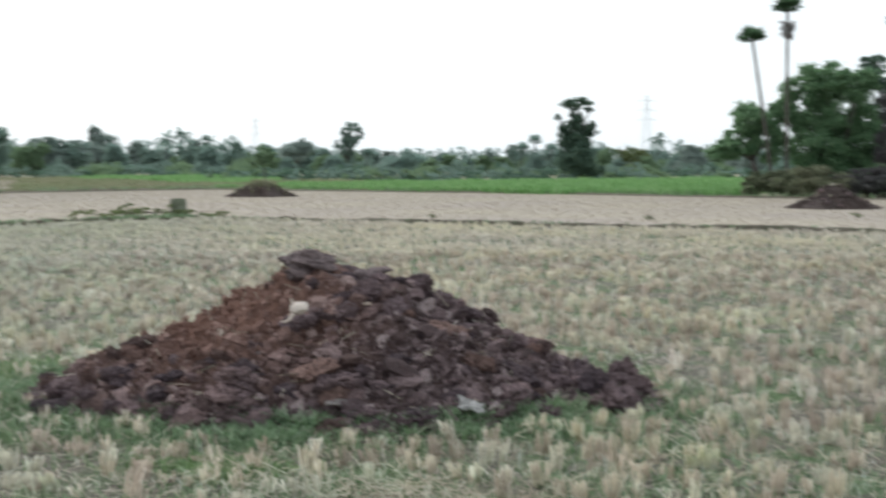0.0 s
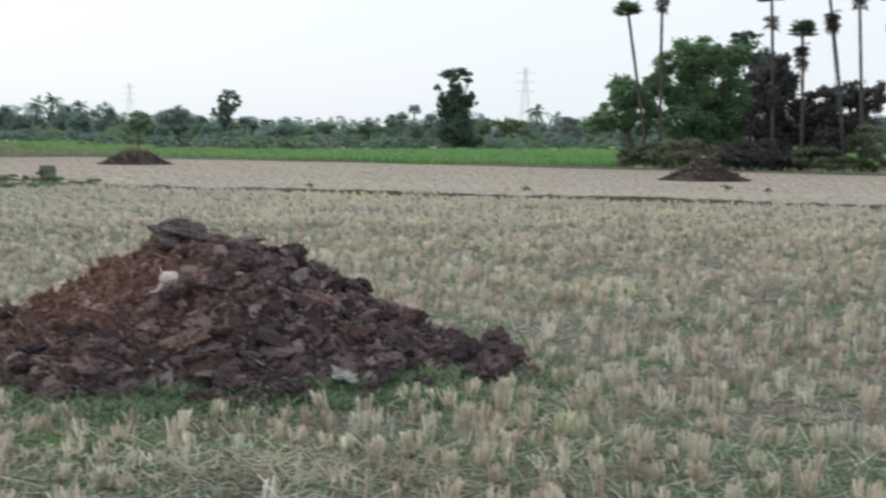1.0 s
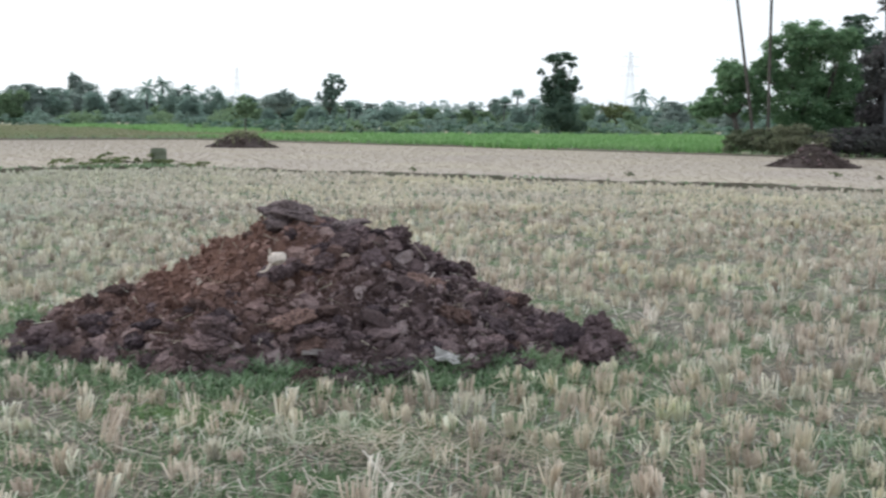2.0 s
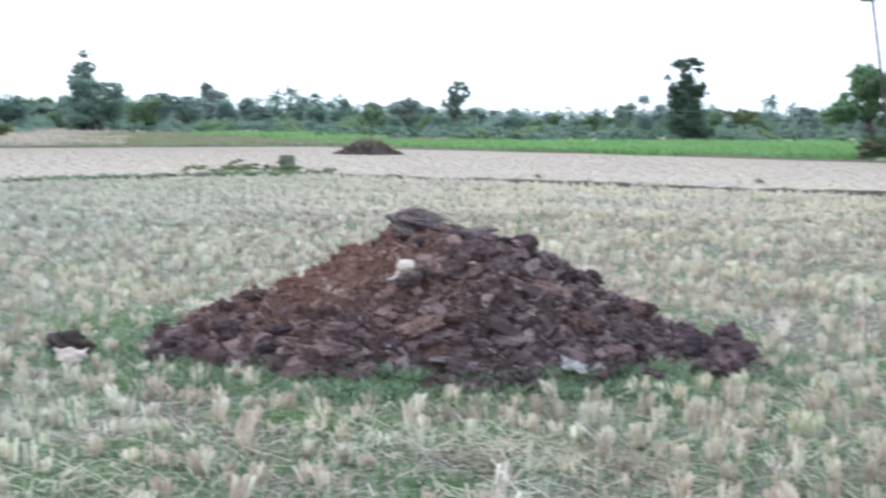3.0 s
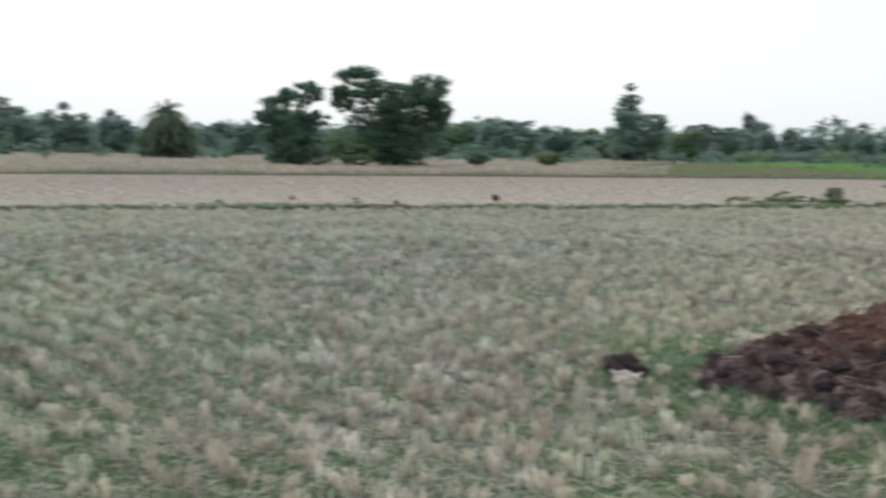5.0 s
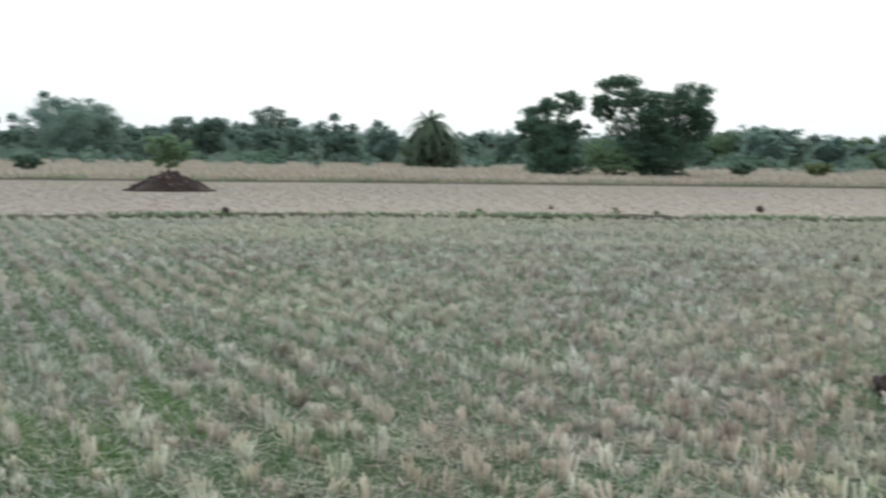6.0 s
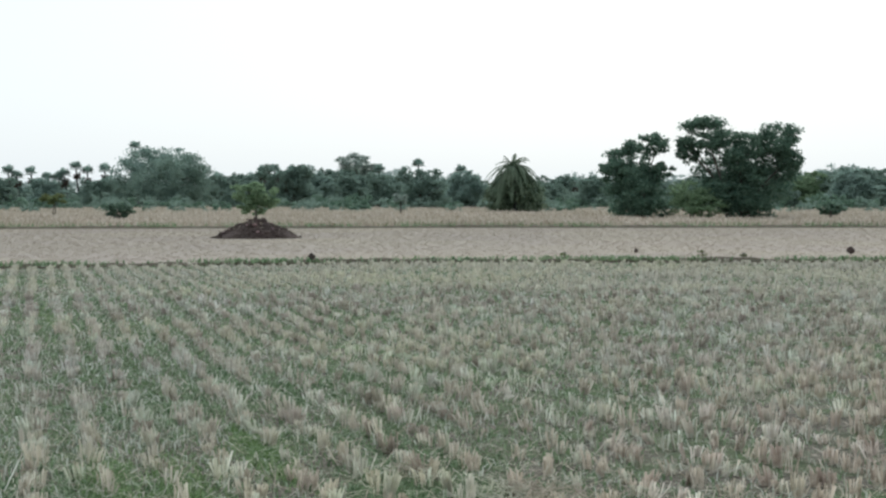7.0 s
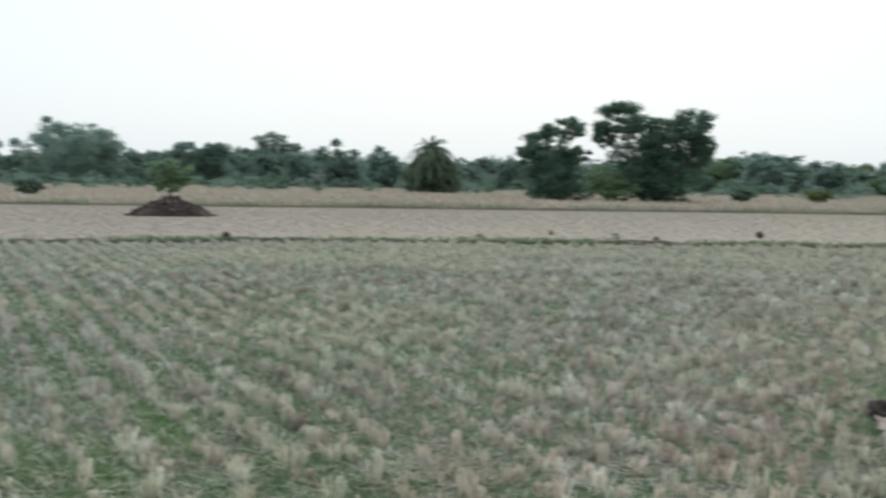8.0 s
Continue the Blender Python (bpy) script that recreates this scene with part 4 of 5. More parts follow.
# ---- litter on and beside the heap ----
def scrap(name, seed, sx, sy, sz, place, turn, mat, label):
    """A crumpled bit of sheet with thickness."""
    rng = np.random.default_rng(seed)
    bm = bmesh.new()
    bmesh.ops.create_grid(bm, x_segments=9, y_segments=7, size=0.5)
    off = Vector(rng.uniform(-30, 30, 3))
    for v in bm.verts:
        v.co = Vector((v.co.x * sx, v.co.y * sy, 0)) * (1 + 0.35 * noise.noise(v.co * 4 + off))
        v.co.z = sz * (noise.noise(Vector((v.co.x / sx * 3, v.co.y / sy * 3, 0)) + off) + 0.5)
    ext = bmesh.ops.solidify(bm, geom=bm.faces[:], thickness=0.006)
    me = bpy.data.meshes.new(name)
    bm.to_mesh(me)
    bm.free()
    me.materials.append(mat)
    ob = tagged(new(name, me), label, "litter")
    ob.matrix_world = pose(*place, *turn)
    return ob


def broken_pot():
    """A pale rounded cap, hollow behind, with two torn strips, stuck in the heap's face."""
    ob = thing("plastic_cup", "crushed off-white plastic cup with torn strips stuck in the soil", "litter", pose(-1.655, 7.735, 0.70, 0, 0, 8) @ Matrix.Scale(0.85, 4))
    seg, ring = 24, 9
    v, f = [], []
    for skin in (1.0, 0.93):
        for i in range(ring):
            p = 0.12 + (math.pi * 0.60) * i / (ring - 1)
            for j in range(seg):
                a = 2 * math.pi * j / seg
                k = skin * (1 + 0.06 * math.sin(2 * a + 0.7) + 0.035 * math.sin(5 * a + 2 * p) + (0.09 * math.sin(3 * a) if i > ring - 3 else 0))
                v.append((0.066 * k * math.sin(p) * math.cos(a), -0.058 * k * math.cos(p), 0.052 * k * math.sin(p) * math.sin(a) - 0.010 * math.cos(p)))
    for base in (0, ring * seg):
        for i in range(ring - 1):
            for j in range(seg):
                q = (base + i * seg + j, base + i * seg + (j + 1) % seg, base + (i + 1) * seg + (j + 1) % seg, base + (i + 1) * seg + j)
                f.append(q if base else q[::-1])
        v.append((0, -0.059 if base == 0 else -0.054, -0.010))
        for j in range(0, seg, 2):
            f.append((len(v) - 1, base + j, base + j + 1, base + (j + 2) % seg))
    for j in range(seg):
        e = (ring - 1) * seg
        f.append((e + j, e + (j + 1) % seg, ring * seg + e + (j + 1) % seg, ring * seg + e + j))
    part("cup", mesh_of("cup", v, f, WHITE_PLASTIC, True), ob)
    v, f = tube([(-0.035, -0.02, -0.03), (-0.058, -0.035, -0.058), (-0.072, -0.045, -0.082), (-0.098, -0.05, -0.095), (-0.13, -0.05, -0.098)], (0.019, 0.014, 0.011, 0.010, 0.005), 8)
    part("strip", mesh_of("strip", v, f, CREAM, True), ob, "torn cream strip hanging from the cup")
    v, f = tube([(-0.038, -0.01, 0.018), (-0.052, -0.012, 0.045), (-0.056, -0.012, 0.078)], (0.013, 0.008, 0.004), 8)
    part("splinter", mesh_of("splinter", v, f, CREAM, True), ob, "short torn splinter of the rim")


broken_pot()
scrap("plastic_scrap", 1, 0.085, 0.05, 0.03, (-1.66, 7.39, 0.21), (60, 20, 30), WHITE_PLASTIC, "crumpled white plastic scrap on the soil heap")
scrap("plastic_scrap", 2, 0.05, 0.05, 0.03, (-1.91, 7.70, 0.40), (50, 0, 70), BLUE_PLASTIC, "pale blue plastic scrap half buried in the soil")
scrap("paper_scrap", 3, 0.04, 0.06, 0.02, (-2.24, 7.99, 0.50), (50, 30, 0), CREAM, "torn cream paper scrap on the soil heap")
scrap("paper_scrap", 4, 0.13, 0.05, 0.02, (-3.88, 9.44, 0.03), (20, 10, 20), CREAM, "cream scrap lying at the toe of the heap")
scrap("paper_scrap", 5, 0.1, 0.06, 0.03, (-3.72, 8.78, 0.03), (30, -20, 60), CREAM, "torn cream scrap among the clods")
scrap("plastic_sheet", 6, 0.15, 0.08, 0.05, (-0.55, 7.44, 0.14), (40, 10, 10), GREY_SHEET, "crumpled grey-white plastic sheet in the grass")
scrap("plastic_sheet", 7, 0.14, 0.05, 0.03, (-1.34, 7.31, 0.17), (35, 0, -10), DUST_SHEET, "soil-stained crumpled sheet on the soil heap")
scrap("plastic_scrap", 9, 0.05, 0.02, 0.02, (-1.27, 8.05, 0.69), (40, 0, 10), CREAM, "tiny white plastic scrap on the heap")
scrap("plastic_sheet", 11, 0.19, 0.10, 0.05, (-3.87, 7.53, 0.05), (40, 0, 25), WHITE_PLASTIC, "pale grey plastic sheet under a dark clod")
dark = LUMPS[3].copy()
dark.materials[0] = SOIL_FAR
side_clod = tagged(new("soil_clod", dark), "dark lone clod of soil on the stubble", "soil clod")
side_clod.matrix_world = pose(-3.98, 7.76, 0.085, 10, 15, 35) @ Matrix.Diagonal((0.31, 0.24, 0.20, 1))
side_clod = tagged(new("soil_clod", LUMPS[6]), "small dark clod of soil on the stubble", "soil clod")
side_clod.matrix_world = pose(-4.12, 7.83, 0.07, 30, 5, 80) @ Matrix.Diagonal((0.16, 0.16, 0.18, 1))


# ---- trees ----
def leaf_cloud(rng, lobes, n, size, flat=1.0, gaps=0.42):
    """Leaves in clumps over the shells of the lobes (x, y, z, rx, ry, rz)."""
    lobes = np.array(lobes, float)
    area = (lobes[:, 3] * lobes[:, 5]) ** 0.85
    count = np.maximum(30, (n * area / area.sum())).astype(int)
    out = []
    for (x, y, z, rx, ry, rz), k in zip(lobes, count):
        sub = max(10, min(64, k // 30))
        d = rng.normal(0, 1, (sub, 3))
        d /= np.linalg.norm(d, axis=1)[:, None]
        d *= rng.uniform(0.3, 1.12, (sub, 1)) ** 0.6
        keep = rng.random(sub) > gaps * 0.5
        d = d[keep] if keep.any() else d
        pick = rng.integers(0, len(d), k)
        p = d[pick] + rng.normal(0, 0.13, (k, 3)) * (1, 1, 0.8)
        out.append(p * (rx, ry, rz) + (x, y, z))
    c = np.concatenate(out)
    c[:, 2] = np.maximum(c[:, 2], 0.05)
    m = len(c)
    s = size * rng.uniform(0.55, 1.35, m)
    u = rng.normal(0, 1, (m, 3)) * (1, 1, flat)
    u /= np.linalg.norm(u, axis=1)[:, None]
    w = np.cross(u, rng.normal(0, 1, (m, 3)))
    w /= np.linalg.norm(w, axis=1)[:, None]
    u, w = u * s[:, None], w * (s * 0.55)[:, None]
    v = np.stack([c - u, c + w * 0.9 - u * 0.1, c + u, c - w * 0.9 + u * 0.1], 1).reshape(-1, 3)
    return v, np.arange(4 * m).reshape(m, 4)


def facing(x, y):
    """A pose on the ground whose local y points away from the origin."""
    return pose(x, y, float(rise(np.array(x), np.array(y))), 0, 0, math.degrees(math.atan2(-x, y)))


def broadleaf(place, lobes, n, size, mat, label, seed, trunk=0.16, stems=1, group="", name="tree", category="tree", gaps=0.42):
    """A tree from its crown lobes (x, z, rx, rz): a forked trunk with limbs to each lobe, and its leaves."""
    rng = np.random.default_rng(seed)
    top = thing(name, label, category, facing(*place), group)
    full = [(x, rng.normal(0, 0.35) * rx, z, rx, rx * rng.uniform(0.8, 1.1), rz) for x, z, rx, rz in lobes]
    cx = sum(l[0] for l in full) / len(full)
    chunks = []
    for s in range(stems):
        bx = cx * 0.5 + (s - (stems - 1) / 2) * trunk * 3.5
        fork = min(l[2] for l in full) * 0.75 + 0.1
        mid = (bx + rng.normal(0, trunk * 0.8), rng.normal(0, trunk * 0.6), fork * 0.55)
        end = (bx * 0.6 + cx * 0.4, 0.0, fork)
        chunks.append(tube([(bx, 0, -0.15), (bx, 0, 0.05), mid, end], (trunk * 1.5, trunk * 1.15, trunk * 0.95, trunk * 0.8), 8))
        for i, l in enumerate(full):
            if i % stems == s:
                e = np.array(end)
                t = np.array((l[0], l[1], l[2] + 0.2 * l[5]))
                m1 = e + (t - e) * 0.45 + rng.normal(0, 0.06, 3) * np.linalg.norm(t - e)
                chunks.append(tube([e, m1, t], (trunk * 0.6, trunk * 0.36, trunk * 0.08), 6))
                for _ in range(3):
                    q = t + rng.uniform(-0.55, 0.55, 3) * (l[3], l[4], l[5])
                    q[2] = max(q[2], 0.2)
                    chunks.append(tube([m1, (m1 + q) / 2 + rng.normal(0, 0.05, 3), q], (trunk * 0.25, trunk * 0.15, trunk * 0.04), 5))
    part("trunk", mesh_of("trunk", *merge(chunks), BARK, True), top)
    part("crown", mesh_of("crown", *leaf_cloud(rng, full, n, size, 1.0, gaps), mat), top)
    return top


def fan_leaf(rng, base, heading, pitch, stalk, blade, droop):
    """A palmyra leaf: a stalk and a pleated fan of narrow fingers."""
    d = np.array([math.cos(heading) * math.cos(pitch), math.sin(heading) * math.cos(pitch), math.sin(pitch)])
    side = np.array([-math.sin(heading), math.cos(heading), 0])
    up = np.cross(d, side) * -1
    hub = base + d * stalk
    vs, fs = [], []
    w = side * 0.025
    vs += [base - w, base + w, hub + w, hub - w]
    fs.append((0, 1, 2, 3))
    fingers = 11
    for i in range(fingers):
        a = (i / (fingers - 1) - 0.5) * 3.6
        q = d * math.cos(a) + side * math.sin(a)
        tip = hub + q * blade * rng.uniform(0.8, 1.05) + np.array([0, 0, -droop * blade * rng.uniform(0.3, 1.0)])
        m = hub + q * blade * 0.55 + up * 0.03 * (-1) ** i
        n = np.cross(q, up) * blade * 0.10
        k = len(vs)
        vs += [hub, m + n, tip, m - n]
        fs.append((k, k + 1, k + 2, k + 3))
    return np.array(vs), np.array(fs)


def palmyra(place, lean, height, skirt, seed, label, crown=0.86, trunk=0.094, leaves_n=44, group="", bark_mat=None, leaf=None):
    """A fan palm: ringed trunk, round crown of fans, and hanging dead leaves under it. lean: sideways shift of the top; skirt: heights of dead bunches."""
    rng = np.random.default_rng(seed)
    top = thing("palmyra_palm", label, "palm tree", facing(*place), group)
    k = 14
    pts, rad = [], []
    for i in range(k):
        s = i / (k - 1)
        pts.append((lean * s ** 1.3 + 0.05 * math.sin(3 * s + seed), 0.04 * math.sin(4 * s), -0.15 + s * (height + 0.15)))
        rad.append(trunk * (1.45 - 0.9 * min(1, s * 6) * 0.5 - 0.25 * s) * (1 + 0.05 * (-1) ** i))
    part("trunk", mesh_of("trunk", *tube(pts, rad, 9), bark_mat or PALM_BARK, True), top)
    head = np.array(pts[-1])
    chunks = [fan_leaf(rng, head, rng.uniform(0, 6.283), math.asin(rng.uniform(-0.25, 1.0)), crown * 0.45 * rng.uniform(0.6, 1.2), crown * 0.55, 0.05) for _ in range(leaves_n)]
    part("crown", mesh_of("crown", *merge(chunks), leaf or LEAF_PALM), top)
    for z in skirt:
        s = z / height
        c = np.array([lean * s ** 1.3, 0, z])
        chunks = [fan_leaf(rng, c + (0, 0, rng.uniform(-0.25, 0.3)), rng.uniform(0, 6.283), rng.uniform(-1.1, 0.5), crown * 0.22, crown * 0.42, 0.4) for _ in range(16)]
        part("dead_leaves", mesh_of("dead_leaves", *merge(chunks), LEAF_DEAD), top, "dry brown hanging palm leaves")
    return top


def frond(rng, base, heading, pitch, length, width, sag, leaflets=22):
    """A feather palm's frond: an arching rib with leaflets on both sides."""
    d = np.array([math.cos(heading), math.sin(heading), 0])
    side = np.array([-math.sin(heading), math.cos(heading), 0])
    vs, fs = [], []

    def at(s):
        return base + d * (length * s * math.cos(pitch) * (1 - 0.12 * s)) + np.array([0, 0, length * (s * math.sin(pitch) - sag * s * s)])

    for i in range(leaflets):
        s = 0.12 + 0.88 * i / leaflets
        p, q = at(s), at(min(1.0, s + 1.3 / leaflets))
        for sg in (-1, 1):
            tip = p + (q - p) * 1.6 + side * sg * width * math.sin(math.pi * (0.15 + 0.8 * s)) * rng.uniform(0.8, 1.1) + np.array([0, 0, -0.35 * width])
            k = len(vs)
            vs += [p, q, tip, p + (tip - p) * 0.5]
            fs.append((k, k + 1, k + 2, k + 3))
    for i in range(5):
        p, q = at(i / 5), at((i + 1) / 5)
        k = len(vs)
        w = side * 0.03 * (1 - i / 7)
        vs += [p - w, p + w, q + w, q - w]
        fs.append((k, k + 1, k + 2, k + 3))
    return np.array(vs), np.array(fs)


def feather_palm(place, height, length, n, seed, label, name, trunk=0.16, low=-0.5, skirt=0.0, mat=None, base=None):
    """Coconut and date palms."""
    rng = np.random.default_rng(seed)
    top = thing(name, label, "palm tree", facing(*place))
    pts = [(0.25 * math.sin(2 * i / 7 + seed), 0, -0.15 + (height + 0.15) * i / 7) for i in range(8)]
    part("trunk", mesh_of("trunk", *tube(pts, [trunk * (1.4 - 0.6 * i / 7) for i in range(8)], 8), PALM_BARK, True), top)
    chunks = []
    if base:
        # old fronds arching down round the clump
        for i in range(70):
            root = np.array((pts[-1][0], 0, height - 0.3 * rng.random()))
            chunks.append(frond(rng, root, rng.uniform(0, 6.283), rng.uniform(-0.3, 0.5), length * rng.uniform(1.1, 1.45), length * 0.12, rng.uniform(0.6, 1.0)))
    for i in range(n):
        z = height - skirt * rng.random() ** 1.2
        root = np.array((pts[-1][0], 0, z))
        p = rng.uniform(low, 1.25 if base else 1.1)
        chunks.append(frond(rng, root, rng.uniform(0, 6.283), p, length * rng.uniform(0.75, 1.1), length * (0.12 if base else 0.17), rng.uniform(0.35, 0.65)))
    part("crown", mesh_of("crown", *merge(chunks), mat or LEAF_PALM), top)
    if base:
        part("shoot_thicket", mesh_of("shoot_thicket", *leaf_cloud(rng, base, 5200, 0.2, 2.5), mat or LEAF_PALM), top, "dense young shoots round the foot")
    return top


# the grove by the second field
broadleaf((10.3, 65.3), [(-0.65, 3.88, 1.14, 0.96), (-1.27, 2.71, 0.96, 0.81), (0.04, 2.86, 0.96, 1.05), (-2.08, 2.32, 0.84, 0.42)],
          15000, 0.1, LEAF_GROVE, "dark green broadleaf tree beside a leaning palm", 1, 0.16)
broadleaf((13.7, 65.7), [(-0.71, 5.83, 1.37, 1.03), (-1.75, 4.66, 1.16, 1.16), (0.4, 4.37, 1.76, 1.52), (1.03, 5.68, 1.06, 0.85), (-0.48, 2.9, 1.89, 1.37), (1.31, 2.76, 1.37, 1.37), (-2.62, 4.31, 0.67, 0.55), (0.5, 1.5, 1.6, 1.3), (-0.7, 1.3, 1.3, 1.0)],
          46000, 0.1, LEAF_GROVE, "large dense dark green tree in the palm grove", 2, 0.2, 3)
broadleaf((16.9, 68.0), [(-0.58, 6.92, 0.83, 0.51), (-0.86, 6.07, 0.89, 0.7), (0.23, 5.55, 0.76, 0.89), (-0.12, 4.49, 0.7, 0.64)],
          6500, 0.09, LEAF_DARK, "thin open tree rising behind the grove", 3, 0.1, gaps=0.9)
broadleaf((17.2, 63.8), [(-0.48, 4.75, 0.96, 1.08), (0.05, 3.18, 0.96, 1.5), (-1.06, 2.89, 0.84, 1.35), (-0.26, 1.46, 1.26, 1.5), (-0.5, 4.0, 1.2, 1.3), (0.5, 2.2, 1.1, 1.4)],
          20000, 0.1, LEAF_BROWN, "dark withered tree with brownish leaves in the grove", 4, 0.16, 2, gaps=0.95)
broadleaf((20.1, 63.0), [(-1.19, 3.53, 0.84, 0.72), (-1.29, 2.48, 1.08, 0.84), (0.21, 3.75, 1.02, 0.72), (1.37, 3.61, 0.9, 0.78), (0.75, 2.29, 1.26, 0.84), (-0.3, 2.9, 1.3, 1.1), (-0.8, 1.4, 1.3, 1.1)],
          19000, 0.1, LEAF_BROWN, "withered brown-leaved tree with a stout dark trunk", 5, 0.24, gaps=0.95)
broadleaf((11.4, 63.1), [(-0.97, 0.75, 1.3, 0.6), (0.72, 0.8, 1.5, 0.75), (-1.95, 0.55, 0.6, 0.5), (-0.2, 0.5, 1.4, 0.5)],
          8400, 0.1, LEAF_SCRUB, "olive brown undergrowth at the foot of the grove", 6, 0.05, 3, name="bush", category="bush")
broadleaf((15.0, 62.3), [(-0.96, 0.6, 1.3, 0.62), (0.67, 0.75, 1.2, 0.8), (2.04, 0.5, 1.0, 0.55)],
          8000, 0.1, LEAF_BROWN, "dry brown undergrowth at the foot of the grove", 7, 0.05, 3, name="bush", category="bush")
broadleaf((20.9, 60.6), [(-2.66, 0.65, 1.16, 0.58), (-0.06, 1.18, 1.02, 1.02), (-1.2, 0.4, 1.16, 0.35)],
          6400, 0.1, LEAF_SCRUB, "dusty green undergrowth beneath withered trees", 8, 0.05, 3, gaps=1.2, name="bush", category="bush")
palmyra((10.4, 63.8), -1.07, 7.89, [], 9, "leaning palmyra palm with a round green crown", group="grove palms", bark_mat=BARK)
palmyra((11.1, 63.6), -0.16, 9.34, [8.36], 10, "tall straight palmyra palm with a brown skirt", group="grove palms", bark_mat=BARK)
palmyra((16.5, 62.4), -0.37, 8.48, [7.32], 11, "tall palmyra palm with dry leaves below the crown", group="grove palms")
palmyra((17.8, 62.1), -0.17, 6.8, [5.97, 5.5], 12, "shorter dark palmyra palm with ragged dead leaves", group="grove palms", bark_mat=BARK)
palmyra((19.7, 61.5), -0.93, 8.78, [7.6, 7.22], 13, "slightly leaning palmyra palm with dead leaves", group="grove palms")
palmyra((20.5, 61.3), -0.32, 8.93, [8.28], 14, "tall palmyra palm with bare grey trunk", group="grove palms")
palmyra((22.0, 60.7), -0.37, 8.43, [7.0], 15, "palmyra palm at the end of the grove", group="grove palms")
# single trees behind the crop
broadleaf((1.3, 128.1), [(-0.12, 7.87, 1.57, 0.58), (-1.95, 6.48, 0.46, 0.35), (1.22, 7.2, 0.41, 0.29), (-0.1, 5.93, 0.87, 0.81), (-1.53, 5.05, 0.58, 0.87), (1.35, 5.19, 0.64, 0.87), (-0.19, 3.63, 1.63, 1.39), (-0.06, 1.62, 1.98, 1.39), (1.69, 1.06, 1.16, 0.7), (-0.1, 4.8, 1.35, 1.2), (0.2, 2.6, 1.7, 1.3), (-0.1, 6.9, 0.6, 0.6)],
          14000, 0.17, LEAF_DARK, "palm overgrown by dark creepers with a flat top", 20, 0.22, gaps=0.1)
broadleaf((-43.1, 246.3), [(0.76, 9.21, 2.04, 0.91), (-0.57, 7.54, 1.02, 1.48), (2.28, 7.8, 0.91, 1.14), (0.74, 6.45, 1.7, 1.48), (-0.16, 3.23, 1.59, 3.41), (-2.0, 5.65, 0.57, 1.14)],
          7000, 0.22, LEAF_WEST_HAZE, "far palm overgrown with dark green creepers", 21, 0.3)
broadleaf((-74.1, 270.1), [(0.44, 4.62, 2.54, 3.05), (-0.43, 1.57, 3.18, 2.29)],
          6000, 0.24, LEAF_BELT_HAZE, "far dark green round tree", 22, 0.3)
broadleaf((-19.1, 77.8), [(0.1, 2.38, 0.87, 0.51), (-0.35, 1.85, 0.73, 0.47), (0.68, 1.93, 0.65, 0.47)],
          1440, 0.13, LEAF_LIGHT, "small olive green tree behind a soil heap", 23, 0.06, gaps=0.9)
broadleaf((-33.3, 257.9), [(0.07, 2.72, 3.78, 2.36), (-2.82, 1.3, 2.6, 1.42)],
          6000, 0.24, LEAF_BELT_HAZE, "far rounded green tree", 24, 0.3)
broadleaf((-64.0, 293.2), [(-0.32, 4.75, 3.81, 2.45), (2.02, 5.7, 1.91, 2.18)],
          6000, 0.26, LEAF_GREY_HAZE, "far grey-green tree in the belt", 25, 0.3)
broadleaf((16.1, 279.6), [(-1.0, 2.76, 3.56, 2.54), (2.17, 1.53, 3.05, 1.53)],
          6000, 0.24, LEAF_OLIVE, "far olive green tree in the belt", 26, 0.3)
# far palms share the belt's leaf colour, with haze painted into it
palmyra((-39.6, 246.9), 0.4, 3.67, [], 24, "far palmyra palm above the tree belt", 1.9, 0.2, 34, "far palms", leaf=LEAF_BELT_HAZE)
palmyra((-6.3, 250.0), 0.4, 6.24, [], 25, "far palmyra palm above the tree belt", 1.9, 0.2, 34, "far palms", leaf=LEAF_BELT_HAZE)
palmyra((-8.8, 249.9), 0.4, 4.65, [], 26, "far palmyra palm above the tree belt", 1.9, 0.2, 34, "far palms", leaf=LEAF_BELT_HAZE)
palmyra((-2.9, 250.1), 0.4, 4.59, [], 27, "far palmyra palm above the tree belt", 1.9, 0.2, 34, "far palms", leaf=LEAF_BELT_HAZE)
palmyra((-95.4, 273.9), 0.4, 4.50, [], 28, "far palmyra palm above the tree belt", 1.9, 0.2, 34, "far palms", leaf=LEAF_BELT_HAZE)
feather_palm((-92.8, 285.3), 8.01, 4.2, 22, 29, "far coconut palm with arching fronds", "coconut_palm", 0.22, mat=LEAF_BELT_HAZE)
feather_palm((-89.6, 286.4), 8.58, 4.2, 22, 30, "far coconut palm with arching fronds", "coconut_palm", 0.22, mat=LEAF_BELT_HAZE)
feather_palm((-83.9, 288.1), 7.26, 4.2, 22, 31, "far coconut palm with arching fronds", "coconut_palm", 0.22, mat=LEAF_BELT_HAZE)
feather_palm((22.0, 299.3), 7.77, 4.2, 22, 32, "far coconut palm with arching fronds", "coconut_palm", 0.22, mat=LEAF_BELT_HAZE)
feather_palm((26.5, 298.9), 5.66, 4.2, 22, 33, "far coconut palm with arching fronds", "coconut_palm", 0.22, mat=LEAF_BELT_HAZE)
